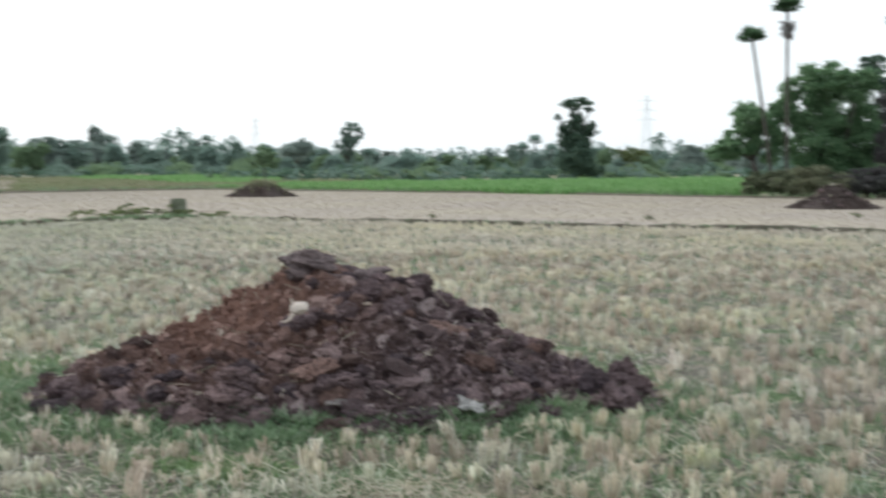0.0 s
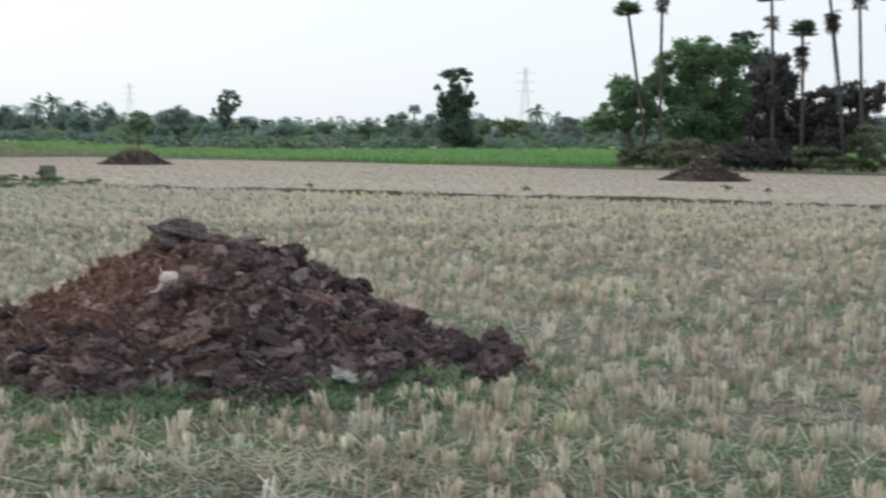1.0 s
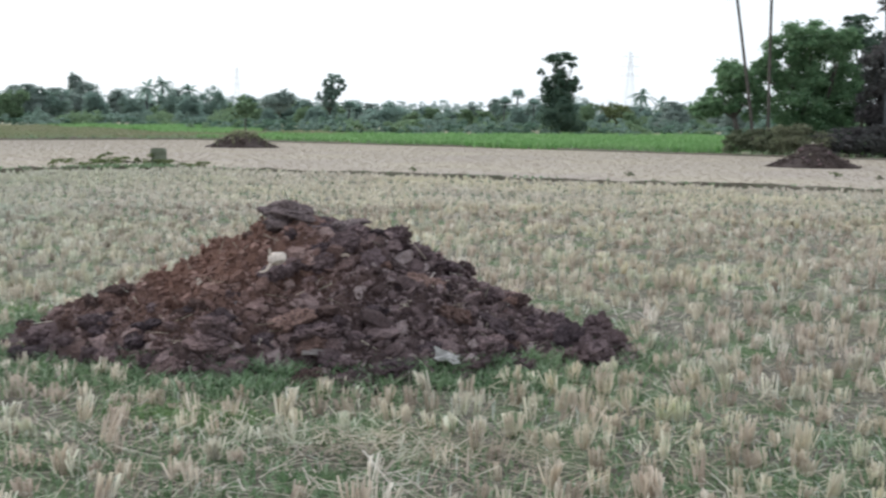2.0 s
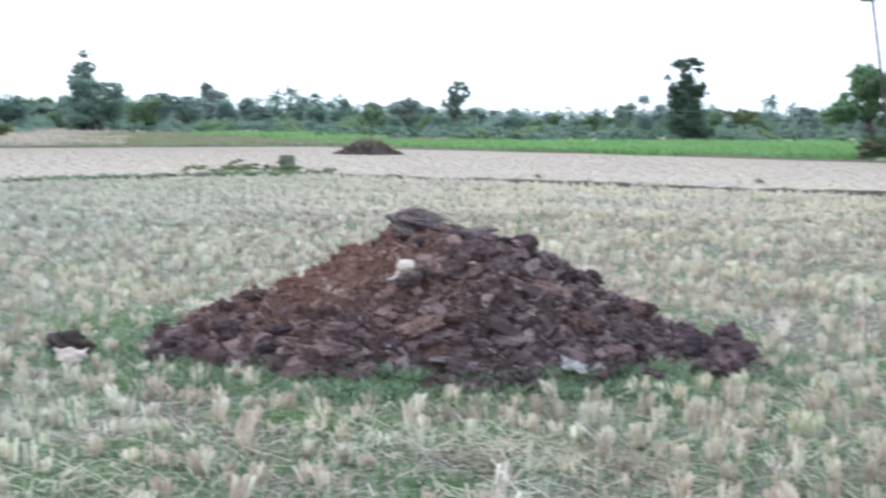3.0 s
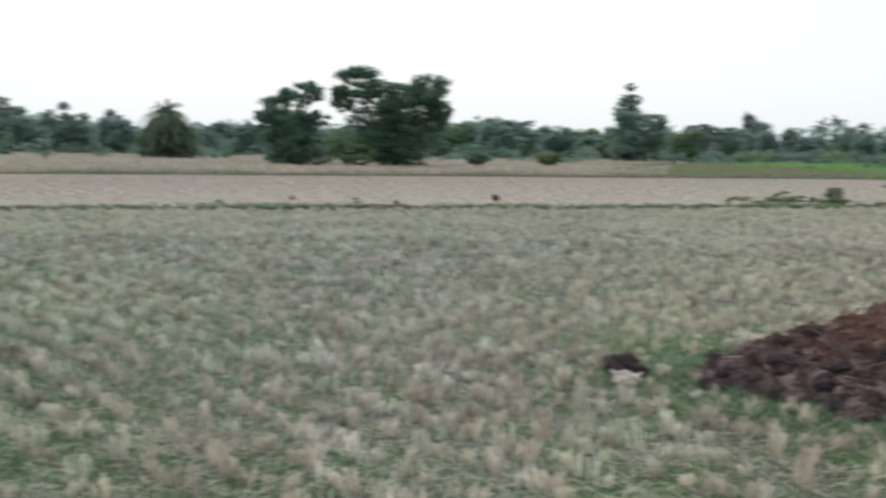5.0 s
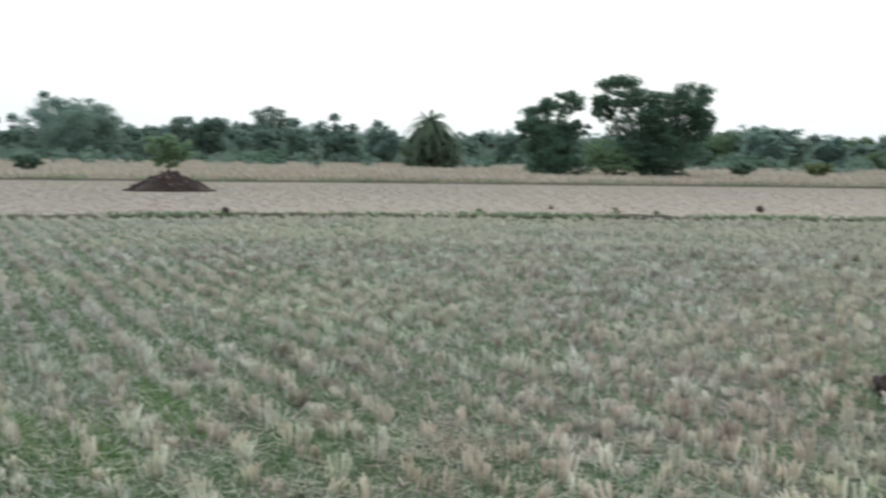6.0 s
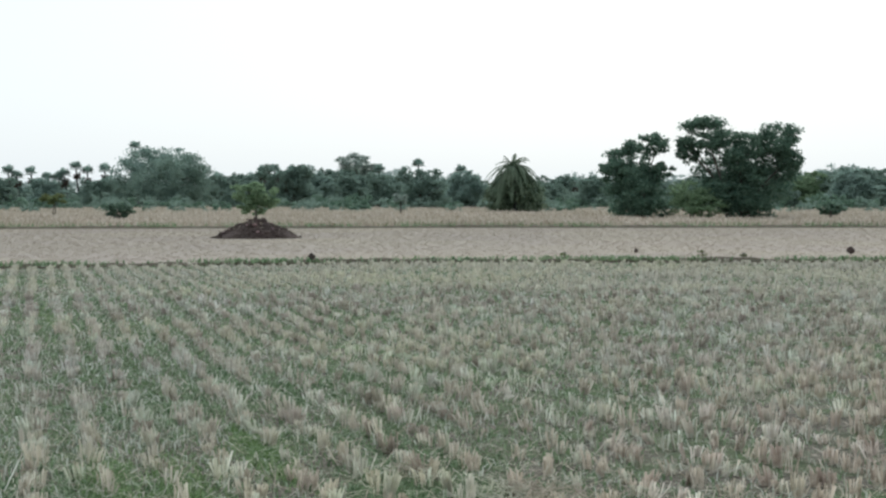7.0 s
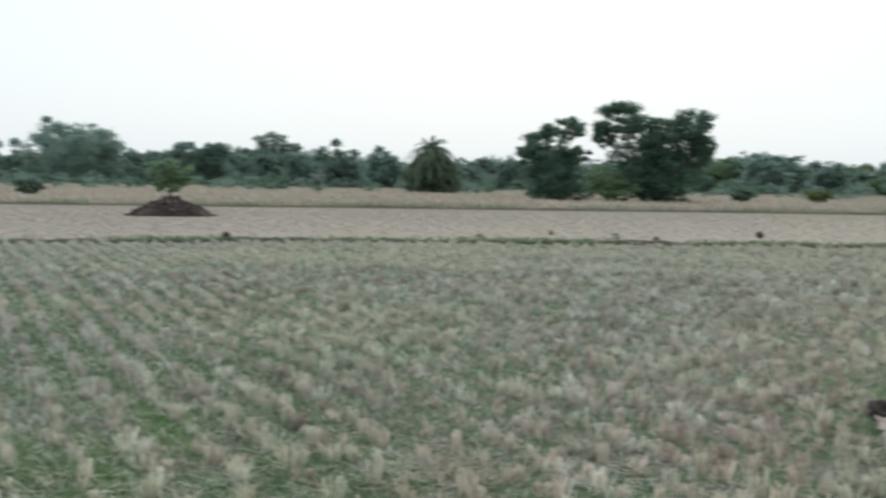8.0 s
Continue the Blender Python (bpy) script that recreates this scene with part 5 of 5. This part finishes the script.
# trees of the wasteland to the west
broadleaf((-63.1, 71.0), [(-0.8, 4.63, 1.73, 1.21), (-1.94, 3.78, 1.12, 0.78), (0.87, 5.72, 1.12, 0.78), (-0.24, 1.95, 2.24, 1.47), (1.55, 3.73, 0.86, 0.6), (-0.46, 3.22, 1.94, 1.08), (0.1, 0.9, 2.1, 0.9)],
          22000, 0.125, LEAF_GREEN, "broad green tree with an airy top in dry grass", 30, 0.16, 2)
broadleaf((-57.4, 75.7), [(-2.74, 6.24, 1.81, 1.38), (-0.48, 5.29, 2.16, 1.55), (2.43, 5.77, 1.81, 1.38), (3.37, 4.43, 1.21, 1.04), (-0.87, 3.08, 2.67, 1.81), (1.17, 2.99, 2.59, 1.81), (-3.97, 5.2, 0.86, 0.95), (-0.04, 1.53, 2.16, 1.04), (0.3, 0.9, 1.9, 0.9), (-1.6, 2.2, 1.6, 1.2)],
          42000, 0.125, LEAF_GREEN, "large spreading dark green tree in dry grass", 31, 0.22, 3)
broadleaf((-59.2, 71.7), [(-0.03, 1.65, 1.52, 1.18), (1.19, 1.11, 1.27, 0.76)],
          4200, 0.13, LEAF_LIGHT, "olive green bush between two trees", 32, 0.05, 2, name="bush", category="bush")
feather_palm((-103.0, 94.8), 5.33, 3.0, 26, 33, "bushy wild date palm with fronds to the ground", "date_palm", 0.22, 0.3, 0.3, LEAF_DATE, [(0, 0, 2.6, 2.5, 2.4, 1.7), (1.7, 0, 2.0, 1.7, 1.8, 1.7), (-1.7, 0, 2.0, 1.7, 1.8, 1.7), (1.6, 0, 1.0, 1.9, 1.8, 1.1), (-1.5, 0, 1.0, 1.8, 1.8, 1.1)])
broadleaf((-217.8, 112.2), [(0.65, 6.21, 5.78, 4.45), (3.08, 3.72, 4.45, 3.11), (-2.02, 4.58, 5.56, 3.89)],
          12000, 0.3, LEAF_WEST_HAZE, "far large dome-shaped dark green tree", 34, 0.5, gaps=0.1)
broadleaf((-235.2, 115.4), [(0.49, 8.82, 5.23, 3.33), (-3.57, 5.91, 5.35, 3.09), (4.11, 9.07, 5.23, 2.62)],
          9000, 0.28, LEAF_BELT_HAZE, "far spreading tree, leaves tinted pale as haze", 47, 0.4, gaps=0.15)
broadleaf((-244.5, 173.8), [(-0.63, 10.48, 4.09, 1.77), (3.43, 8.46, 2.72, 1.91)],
          6000, 0.24, LEAF_GREY_HAZE, "far thin-leaved tree above the belt, tinted haze-grey", 35, 0.3, gaps=0.9)
broadleaf((-53.3, 31.7), [(-0.34, 1.91, 0.84, 0.51), (0.43, 1.69, 0.68, 0.51), (-0.07, 1.3, 0.84, 0.39)],
          2600, 0.11, LEAF_LIGHT, "small olive green tree behind the dark heap", 36, 0.06)
broadleaf((-76.3, 35.1), [(0.03, 0.97, 0.92, 0.46)],
          900, 0.14, LEAF_DARK, "dark round bush in the dry grass", 37, 0.04, 2, name="bush", category="bush")
broadleaf((-54.9, 83.5), [(-0.04, 0.83, 0.91, 0.41)],
          960, 0.13, LEAF_DARK, "low dark bush in the dry grass", 38, 0.04, 2, name="bush", category="bush")
broadleaf((-95.3, 72.9), [(0.0, 1.65, 0.65, 0.44)],
          560, 0.14, LEAF_GREY_HAZE, "pale small bush in the dry grass", 39, 0.04, 2, name="bush", category="bush")
broadleaf((-92.7, 37.5), [(-0.08, 1.63, 0.91, 0.45)],
          800, 0.13, LEAF_OLIVE, "small dusty bush in the dry grass", 46, 0.04, 2, name="bush", category="bush")
broadleaf((-52.7, 90.8), [(0.12, 0.9, 1.05, 0.62)],
          1280, 0.13, LEAF_OLIVE, "round olive bush in the dry grass", 40, 0.04, 2, name="bush", category="bush")
broadleaf((-80.3, 161.1), [(0.2, 10.71, 0.82, 0.57), (0.35, 8.98, 1.47, 0.82), (-0.21, 7.39, 1.88, 1.23), (-0.07, 5.65, 1.47, 1.14)],
          5200, 0.16, LEAF_WEST_HAZE, "tall palm shaggy with creepers rising from a tree", 41, 0.22, gaps=0.1)
broadleaf((-76.5, 157.4), [(0.13, 4.02, 3.65, 2.54), (-0.42, 2.08, 3.81, 1.75), (1.9, 5.59, 1.59, 1.11), (-1.91, 5.92, 1.59, 1.27)],
          15000, 0.18, LEAF_WEST_HAZE, "dense green tree round the foot of a palm", 42, 0.3, 2)
broadleaf((-107.5, 280.1), [(-0.7, 8.72, 1.63, 2.18), (1.32, 6.73, 3.0, 2.45)],
          6000, 0.24, LEAF_GREY_HAZE, "far tree with a pointed top and haze-grey tint", 43, 0.3)
broadleaf((-128.5, 202.7), [(-0.05, 5.59, 4.9, 2.18), (-4.5, 4.49, 5.45, 2.18)],
          12000, 0.24, LEAF_WEST_HAZE, "far wide green tree in the belt", 44, 0.4, 2)
# the western palms too carry painted haze in their leaf colour
palmyra((-220.0, 173.2), 0.3, 9.19, [7.79], 52, "far palmyra palm above the western tree belt", 1.9, 0.2, 34, "far palms", leaf=LEAF_BELT_HAZE)
palmyra((-214.0, 180.6), 0.3, 7.80, [6.40], 53, "far palmyra palm above the western tree belt", 1.9, 0.2, 34, "far palms", leaf=LEAF_BELT_HAZE)
palmyra((-244.7, 136.1), 0.3, 6.18, [4.78], 54, "far palmyra palm above the western tree belt", 1.9, 0.2, 34, "far palms", leaf=LEAF_BELT_HAZE)
palmyra((-262.7, 97.0), -0.6, 7.27, [5.87], 55, "far palmyra palm above the western tree belt", 1.9, 0.2, 34, "far palms", leaf=LEAF_BELT_HAZE)
palmyra((-261.0, 101.3), -0.6, 7.07, [5.67], 56, "far palmyra palm above the western tree belt", 1.9, 0.2, 34, "far palms", leaf=LEAF_BELT_HAZE)
palmyra((-259.8, 104.5), -0.6, 5.89, [4.49], 57, "far palmyra palm above the western tree belt", 1.9, 0.2, 34, "far palms", leaf=LEAF_BELT_HAZE)
palmyra((-258.5, 107.7), -0.6, 6.76, [5.36], 58, "far palmyra palm above the western tree belt", 1.9, 0.2, 34, "far palms", leaf=LEAF_BELT_HAZE)
palmyra((-257.5, 109.9), -0.6, 8.23, [6.83], 59, "far palmyra palm above the western tree belt", 1.9, 0.2, 34, "far palms", leaf=LEAF_BELT_HAZE)
palmyra((-256.6, 112.0), -0.6, 7.40, [6.00], 60, "far palmyra palm above the western tree belt", 1.9, 0.2, 34, "far palms", leaf=LEAF_BELT_HAZE)
palmyra((-255.2, 115.3), -0.6, 7.91, [6.51], 61, "far palmyra palm above the western tree belt", 1.9, 0.2, 34, "far palms", leaf=LEAF_BELT_HAZE)
palmyra((-238.0, 147.6), -0.6, 7.98, [6.58], 62, "far palmyra palm above the western tree belt", 1.9, 0.2, 34, "far palms", leaf=LEAF_BELT_HAZE)
palmyra((-239.3, 145.4), -0.6, 7.59, [6.19], 63, "far palmyra palm above the western tree belt", 1.9, 0.2, 34, "far palms", leaf=LEAF_BELT_HAZE)
palmyra((-258.9, 106.6), -0.6, 5.90, [4.50], 64, "far palmyra palm above the western tree belt", 1.9, 0.2, 34, "far palms", leaf=LEAF_BELT_HAZE)
palmyra((-262.1, 98.6), -0.6, 6.33, [4.93], 65, "far palmyra palm above the western tree belt", 1.9, 0.2, 34, "far palms", leaf=LEAF_BELT_HAZE)
palmyra((-224.8, 166.9), -0.6, 7.91, [6.51], 66, "far palmyra palm above the western tree belt", 1.9, 0.2, 34, "far palms", leaf=LEAF_BELT_HAZE)
palmyra((-236.0, 150.7), -0.6, 7.62, [6.22], 67, "far palmyra palm above the western tree belt", 1.9, 0.2, 34, "far palms", leaf=LEAF_BELT_HAZE)
palmyra((-196.1, 199.8), -0.6, 5.38, [3.98], 68, "far palmyra palm above the western tree belt", 1.9, 0.2, 34, "far palms", leaf=LEAF_BELT_HAZE)
palmyra((-252.4, 121.2), -0.6, 12.87, [11.47], 69, "far palmyra palm above the western tree belt", 1.9, 0.2, 34, "far palms", leaf=LEAF_BELT_HAZE)


# the belt of trees round the plain: heading in degrees and height over eye level
BELT = [(-28, 5.2), (-20, 4.6), (-12, 4.4), (-8, 3.6), (-5, 3.3), (0, 3.9), (4, 3.3), (8, 3.2), (12, 4.0), (18, 4.7), (23, 4.8), (27, 4.6), (30, 5.0), (34, 6.4), (39, 5.2),
        (45, 4.6), (50, 5.4), (53, 6.4), (57, 6.2), (60, 4.6), (63, 4.2), (67, 4.2), (72, 4.2), (80, 5)]


def tree_belt():
    rng = np.random.default_rng(81)
    kinds = [(LEAF_BELT_HAZE, "far blue-green tree in the belt"), (LEAF_GREY_HAZE, "far grey-green tree in the belt"), (LEAF_BELT_HAZE, "far blue-green tree in the belt"), (LEAF_LIGHT, "far light green tree in the belt"), (LEAF_WEST_HAZE, "far dark blue-green tree in the belt"), (LEAF_WEST_HAZE, "far dark blue-green tree in the belt")]
    size = 6.0
    models = []
    az = -27.0
    while az < 79:
        far = 200 + 170 * rng.random()
        want = (np.interp(az, [b[0] for b in BELT], [b[1] for b in BELT]) * far / 260 + 1.6) * rng.uniform(0.62, 1.18)
        x, y = -far * math.sin(radians(az)), far * math.cos(radians(az))
        if len(models) < 12:
            k = len(models)
            lobes = [(rng.normal(0, 0.20), rng.uniform(0.42, 0.84), rng.uniform(0.16, 0.26), rng.uniform(0.12, 0.19)) for _ in range(9)]
            lobes += [(0.0, 0.30, 0.38, 0.30), (0.26, 0.22, 0.30, 0.24), (-0.26, 0.22, 0.30, 0.24), (0.0, 0.52, 0.28, 0.24)]
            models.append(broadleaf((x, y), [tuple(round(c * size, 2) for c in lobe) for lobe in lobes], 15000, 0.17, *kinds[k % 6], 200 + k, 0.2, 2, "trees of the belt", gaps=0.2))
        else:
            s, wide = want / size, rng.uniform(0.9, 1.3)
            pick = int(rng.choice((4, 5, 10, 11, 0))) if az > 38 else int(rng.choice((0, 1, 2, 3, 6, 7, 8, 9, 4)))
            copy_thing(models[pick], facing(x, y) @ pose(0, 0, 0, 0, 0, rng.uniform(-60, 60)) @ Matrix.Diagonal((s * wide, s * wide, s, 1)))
        az += rng.uniform(0.24, 0.72)


def far_woods():
    """The last line of woods behind the belt, haze painted into its pale leaves."""
    rng = np.random.default_rng(83)
    lobes = []
    az = -29.0
    while az < 80:
        far = rng.uniform(450, 560)
        top = (np.interp(az, [b[0] for b in BELT], [b[1] for b in BELT]) * far / 260 + 1.6) * rng.uniform(0.85, 1.2)
        x, y = -far * math.sin(radians(az)), far * math.cos(radians(az))
        for _ in range(4):
            r = rng.uniform(0.22, 0.4) * top
            lobes.append((x + rng.normal(0, 0.4 * top), y, rng.uniform(0.25, 0.8) * top, r * 1.3, r, r * 0.8))
        lobes.append((x, y, 0.2 * top, 0.7 * top, 0.4 * top, 0.35 * top))
        az += rng.uniform(0.25, 0.7)
    tagged(new("far_woods", mesh_of("far_woods", *leaf_cloud(rng, lobes, 150 * len(lobes), 0.6, gaps=0.0), LEAF_HAZE)), "woods far behind the belt, leaves tinted pale as haze", "woods", kind="stuff")


def scrub():
    """The low thicket at the foot of the belt."""
    rng = np.random.default_rng(91)
    lobes = []
    for _ in range(950):
        az, far = radians(rng.uniform(-29, 80)), rng.uniform(140, 330)
        if -29 < math.degrees(az) < 21 and rng.random() < 0.55:
            far = rng.uniform(122, 150)
        if 16 < math.degrees(az) < 28:
            far = max(far, rng.uniform(168, 190))
        r = rng.uniform(0.8, 2.3) * far / 220
        lobes.append((-far * math.sin(az), far * math.cos(az), 0.4 * r, r, r, rng.uniform(0.5, 0.9) * r))
    third = len(lobes) // 3
    east = [b for b in lobes[third:] if b[0] > -0.40 * b[1]]
    for name, some, mat, label in (("light_scrub", east[::2], LEAF_LIGHT, "low light green scrub behind the crop"), ("distant_scrub", east[1::2], LEAF_WEST_HAZE, "low scrub before the far trees, tinted haze-blue"),
                                   ("western_scrub", [b for b in lobes[third:] if b[0] <= -0.40 * b[1]], LEAF_WEST_HAZE, "low dark scrub before the western trees, tinted haze-blue"), ("dark_scrub", lobes[:third], LEAF_GREEN, "low dark green bushes before the far trees")):
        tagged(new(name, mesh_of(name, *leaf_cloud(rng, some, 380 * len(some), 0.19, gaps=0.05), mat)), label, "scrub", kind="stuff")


tree_belt()
far_woods()
scrub()


# ---- bund corner: cut stump among weeds, and small dark clods on the bund ----
def stump(x, y, r, h, seed, label):
    rng = np.random.default_rng(seed)
    top = thing("tree_stump", label, "stump", pose(x, y, float(rise(np.array(x), np.array(y)))))
    pts = [(0.03 * math.sin(i), 0.02 * i, -0.05 + h * i / 5) for i in range(6)]
    part("stump", mesh_of("stump", *tube(pts, [r * (1.25 - 0.06 * i + rng.normal(0, 0.04)) for i in range(6)], 11), STONE, False), top)
    return top


stump(-11.8, 37.3, 0.24, 0.62, 2, "squat grey-green cut stump on the bund")
broadleaf((-12.2, 37.0), [(-0.5, 0.16, 0.6, 0.2), (0.7, 0.14, 0.6, 0.18), (1.5, 0.1, 0.5, 0.12), (-1.4, 0.12, 0.5, 0.16), (-2.3, 0.12, 0.5, 0.15), (-1.0, 0.2, 0.35, 0.22), (0.15, 0.25, 0.3, 0.25)], 2400, 0.045, LEAF_OLIVE, "low green weeds around the stump", 51, 0.02, 2, name="bush", category="bush")
for x, y, h, k in ((-22.4, 27.6, 0.22, 1), (-21.6, 28.4, 0.16, 2), (-24.6, 24.4, 0.16, 3), (2.4, 36.2, 0.2, 4), (8.6, 38.0, 0.26, 5), (9.6, 36.8, 0.16, 6), (-4.0, 37.5, 0.14, 7), (12.5, 31.5, 0.15, 8)):
    broadleaf((x, y), [(0.0, h * 0.5, h * 0.6, h * 0.4), (h * 0.5, h * 0.3, h * 0.4, h * 0.3)], 70, 0.04, LEAF_OLIVE if k % 2 else LEAF_SCRUB, "small green weed plant in the stubble", 300 + k, 0.012, 1, "weeds by the bund", name="weed_plant", category="plant")
for x, y, s, k in ((-19.6, 30.6, 0.22, 1), (-25.9, 16.9, 0.17, 2), (-23.3, 25.9, 0.12, 4)):
    ob = tagged(new("soil_clod", dark), "dark clod of earth on the bund", "soil clod", "clods on the bund")
    ob.matrix_world = pose(x, y, 0.2, 10, 5, 40 * k) @ Matrix.Diagonal((s, s, s * 1.1, 1))



# ---- power-line towers far away ----
def pylon(x, y, height, turn):
    top = thing("power_pylon", "distant grey steel lattice power-line tower", "pylon", pose(x, y, 0, 0, 0, turn), "power-line towers")
    half_w = lambda s: height * (0.085 * (1 - s) ** 1.4 + 0.016)
    # bars kept thin, which pales the tower as haze would
    r = 0.036
    bars = []
    lev = [0, 0.16, 0.3, 0.42, 0.52, 0.61, 0.69, 0.77, 0.85, 0.93, 1.0]
    corner = lambda s, i: np.array([half_w(s) * (1, 1, -1, -1)[i % 4], half_w(s) * (1, -1, -1, 1)[i % 4], height * s])
    for a, b in zip(lev, lev[1:]):
        for i in range(4):
            bars += [(corner(a, i), corner(b, i), r * 1.5), (corner(a, i), corner(b, i + 1), r), (corner(a, i + 1), corner(b, i), r), (corner(b, i), corner(b, i + 1), r)]
    chunks = [tube([p, q], (w, w), 4) for p, q, w in bars]
    part("mast", mesh_of("mast", *merge(chunks), STEEL), top)
    for s in (0.66, 0.79, 0.92):
        w = height * 0.14
        z = height * s
        arm = [tube([(-w, 0, z), (0, half_w(s), z + 0.6)], (r, r), 4), tube([(-w, 0, z), (0, -half_w(s), z + 0.6)], (r, r), 4), tube([(-w, 0, z), (w, 0, z)], (r, r), 4),
               tube([(w, 0, z), (0, half_w(s), z + 0.6)], (r, r), 4), tube([(w, 0, z), (0, -half_w(s), z + 0.6)], (r, r), 4), tube([(-w, 0, z), (0, 0, z + 1.6)], (r, r), 4), tube([(w, 0, z), (0, 0, z + 1.6)], (r, r), 4)]
        part("cross_arm", mesh_of("cross_arm", *merge(arm), STEEL), top)


pylon(-207, 824, 34, 20)
pylon(40, 619, 35.5, 10)
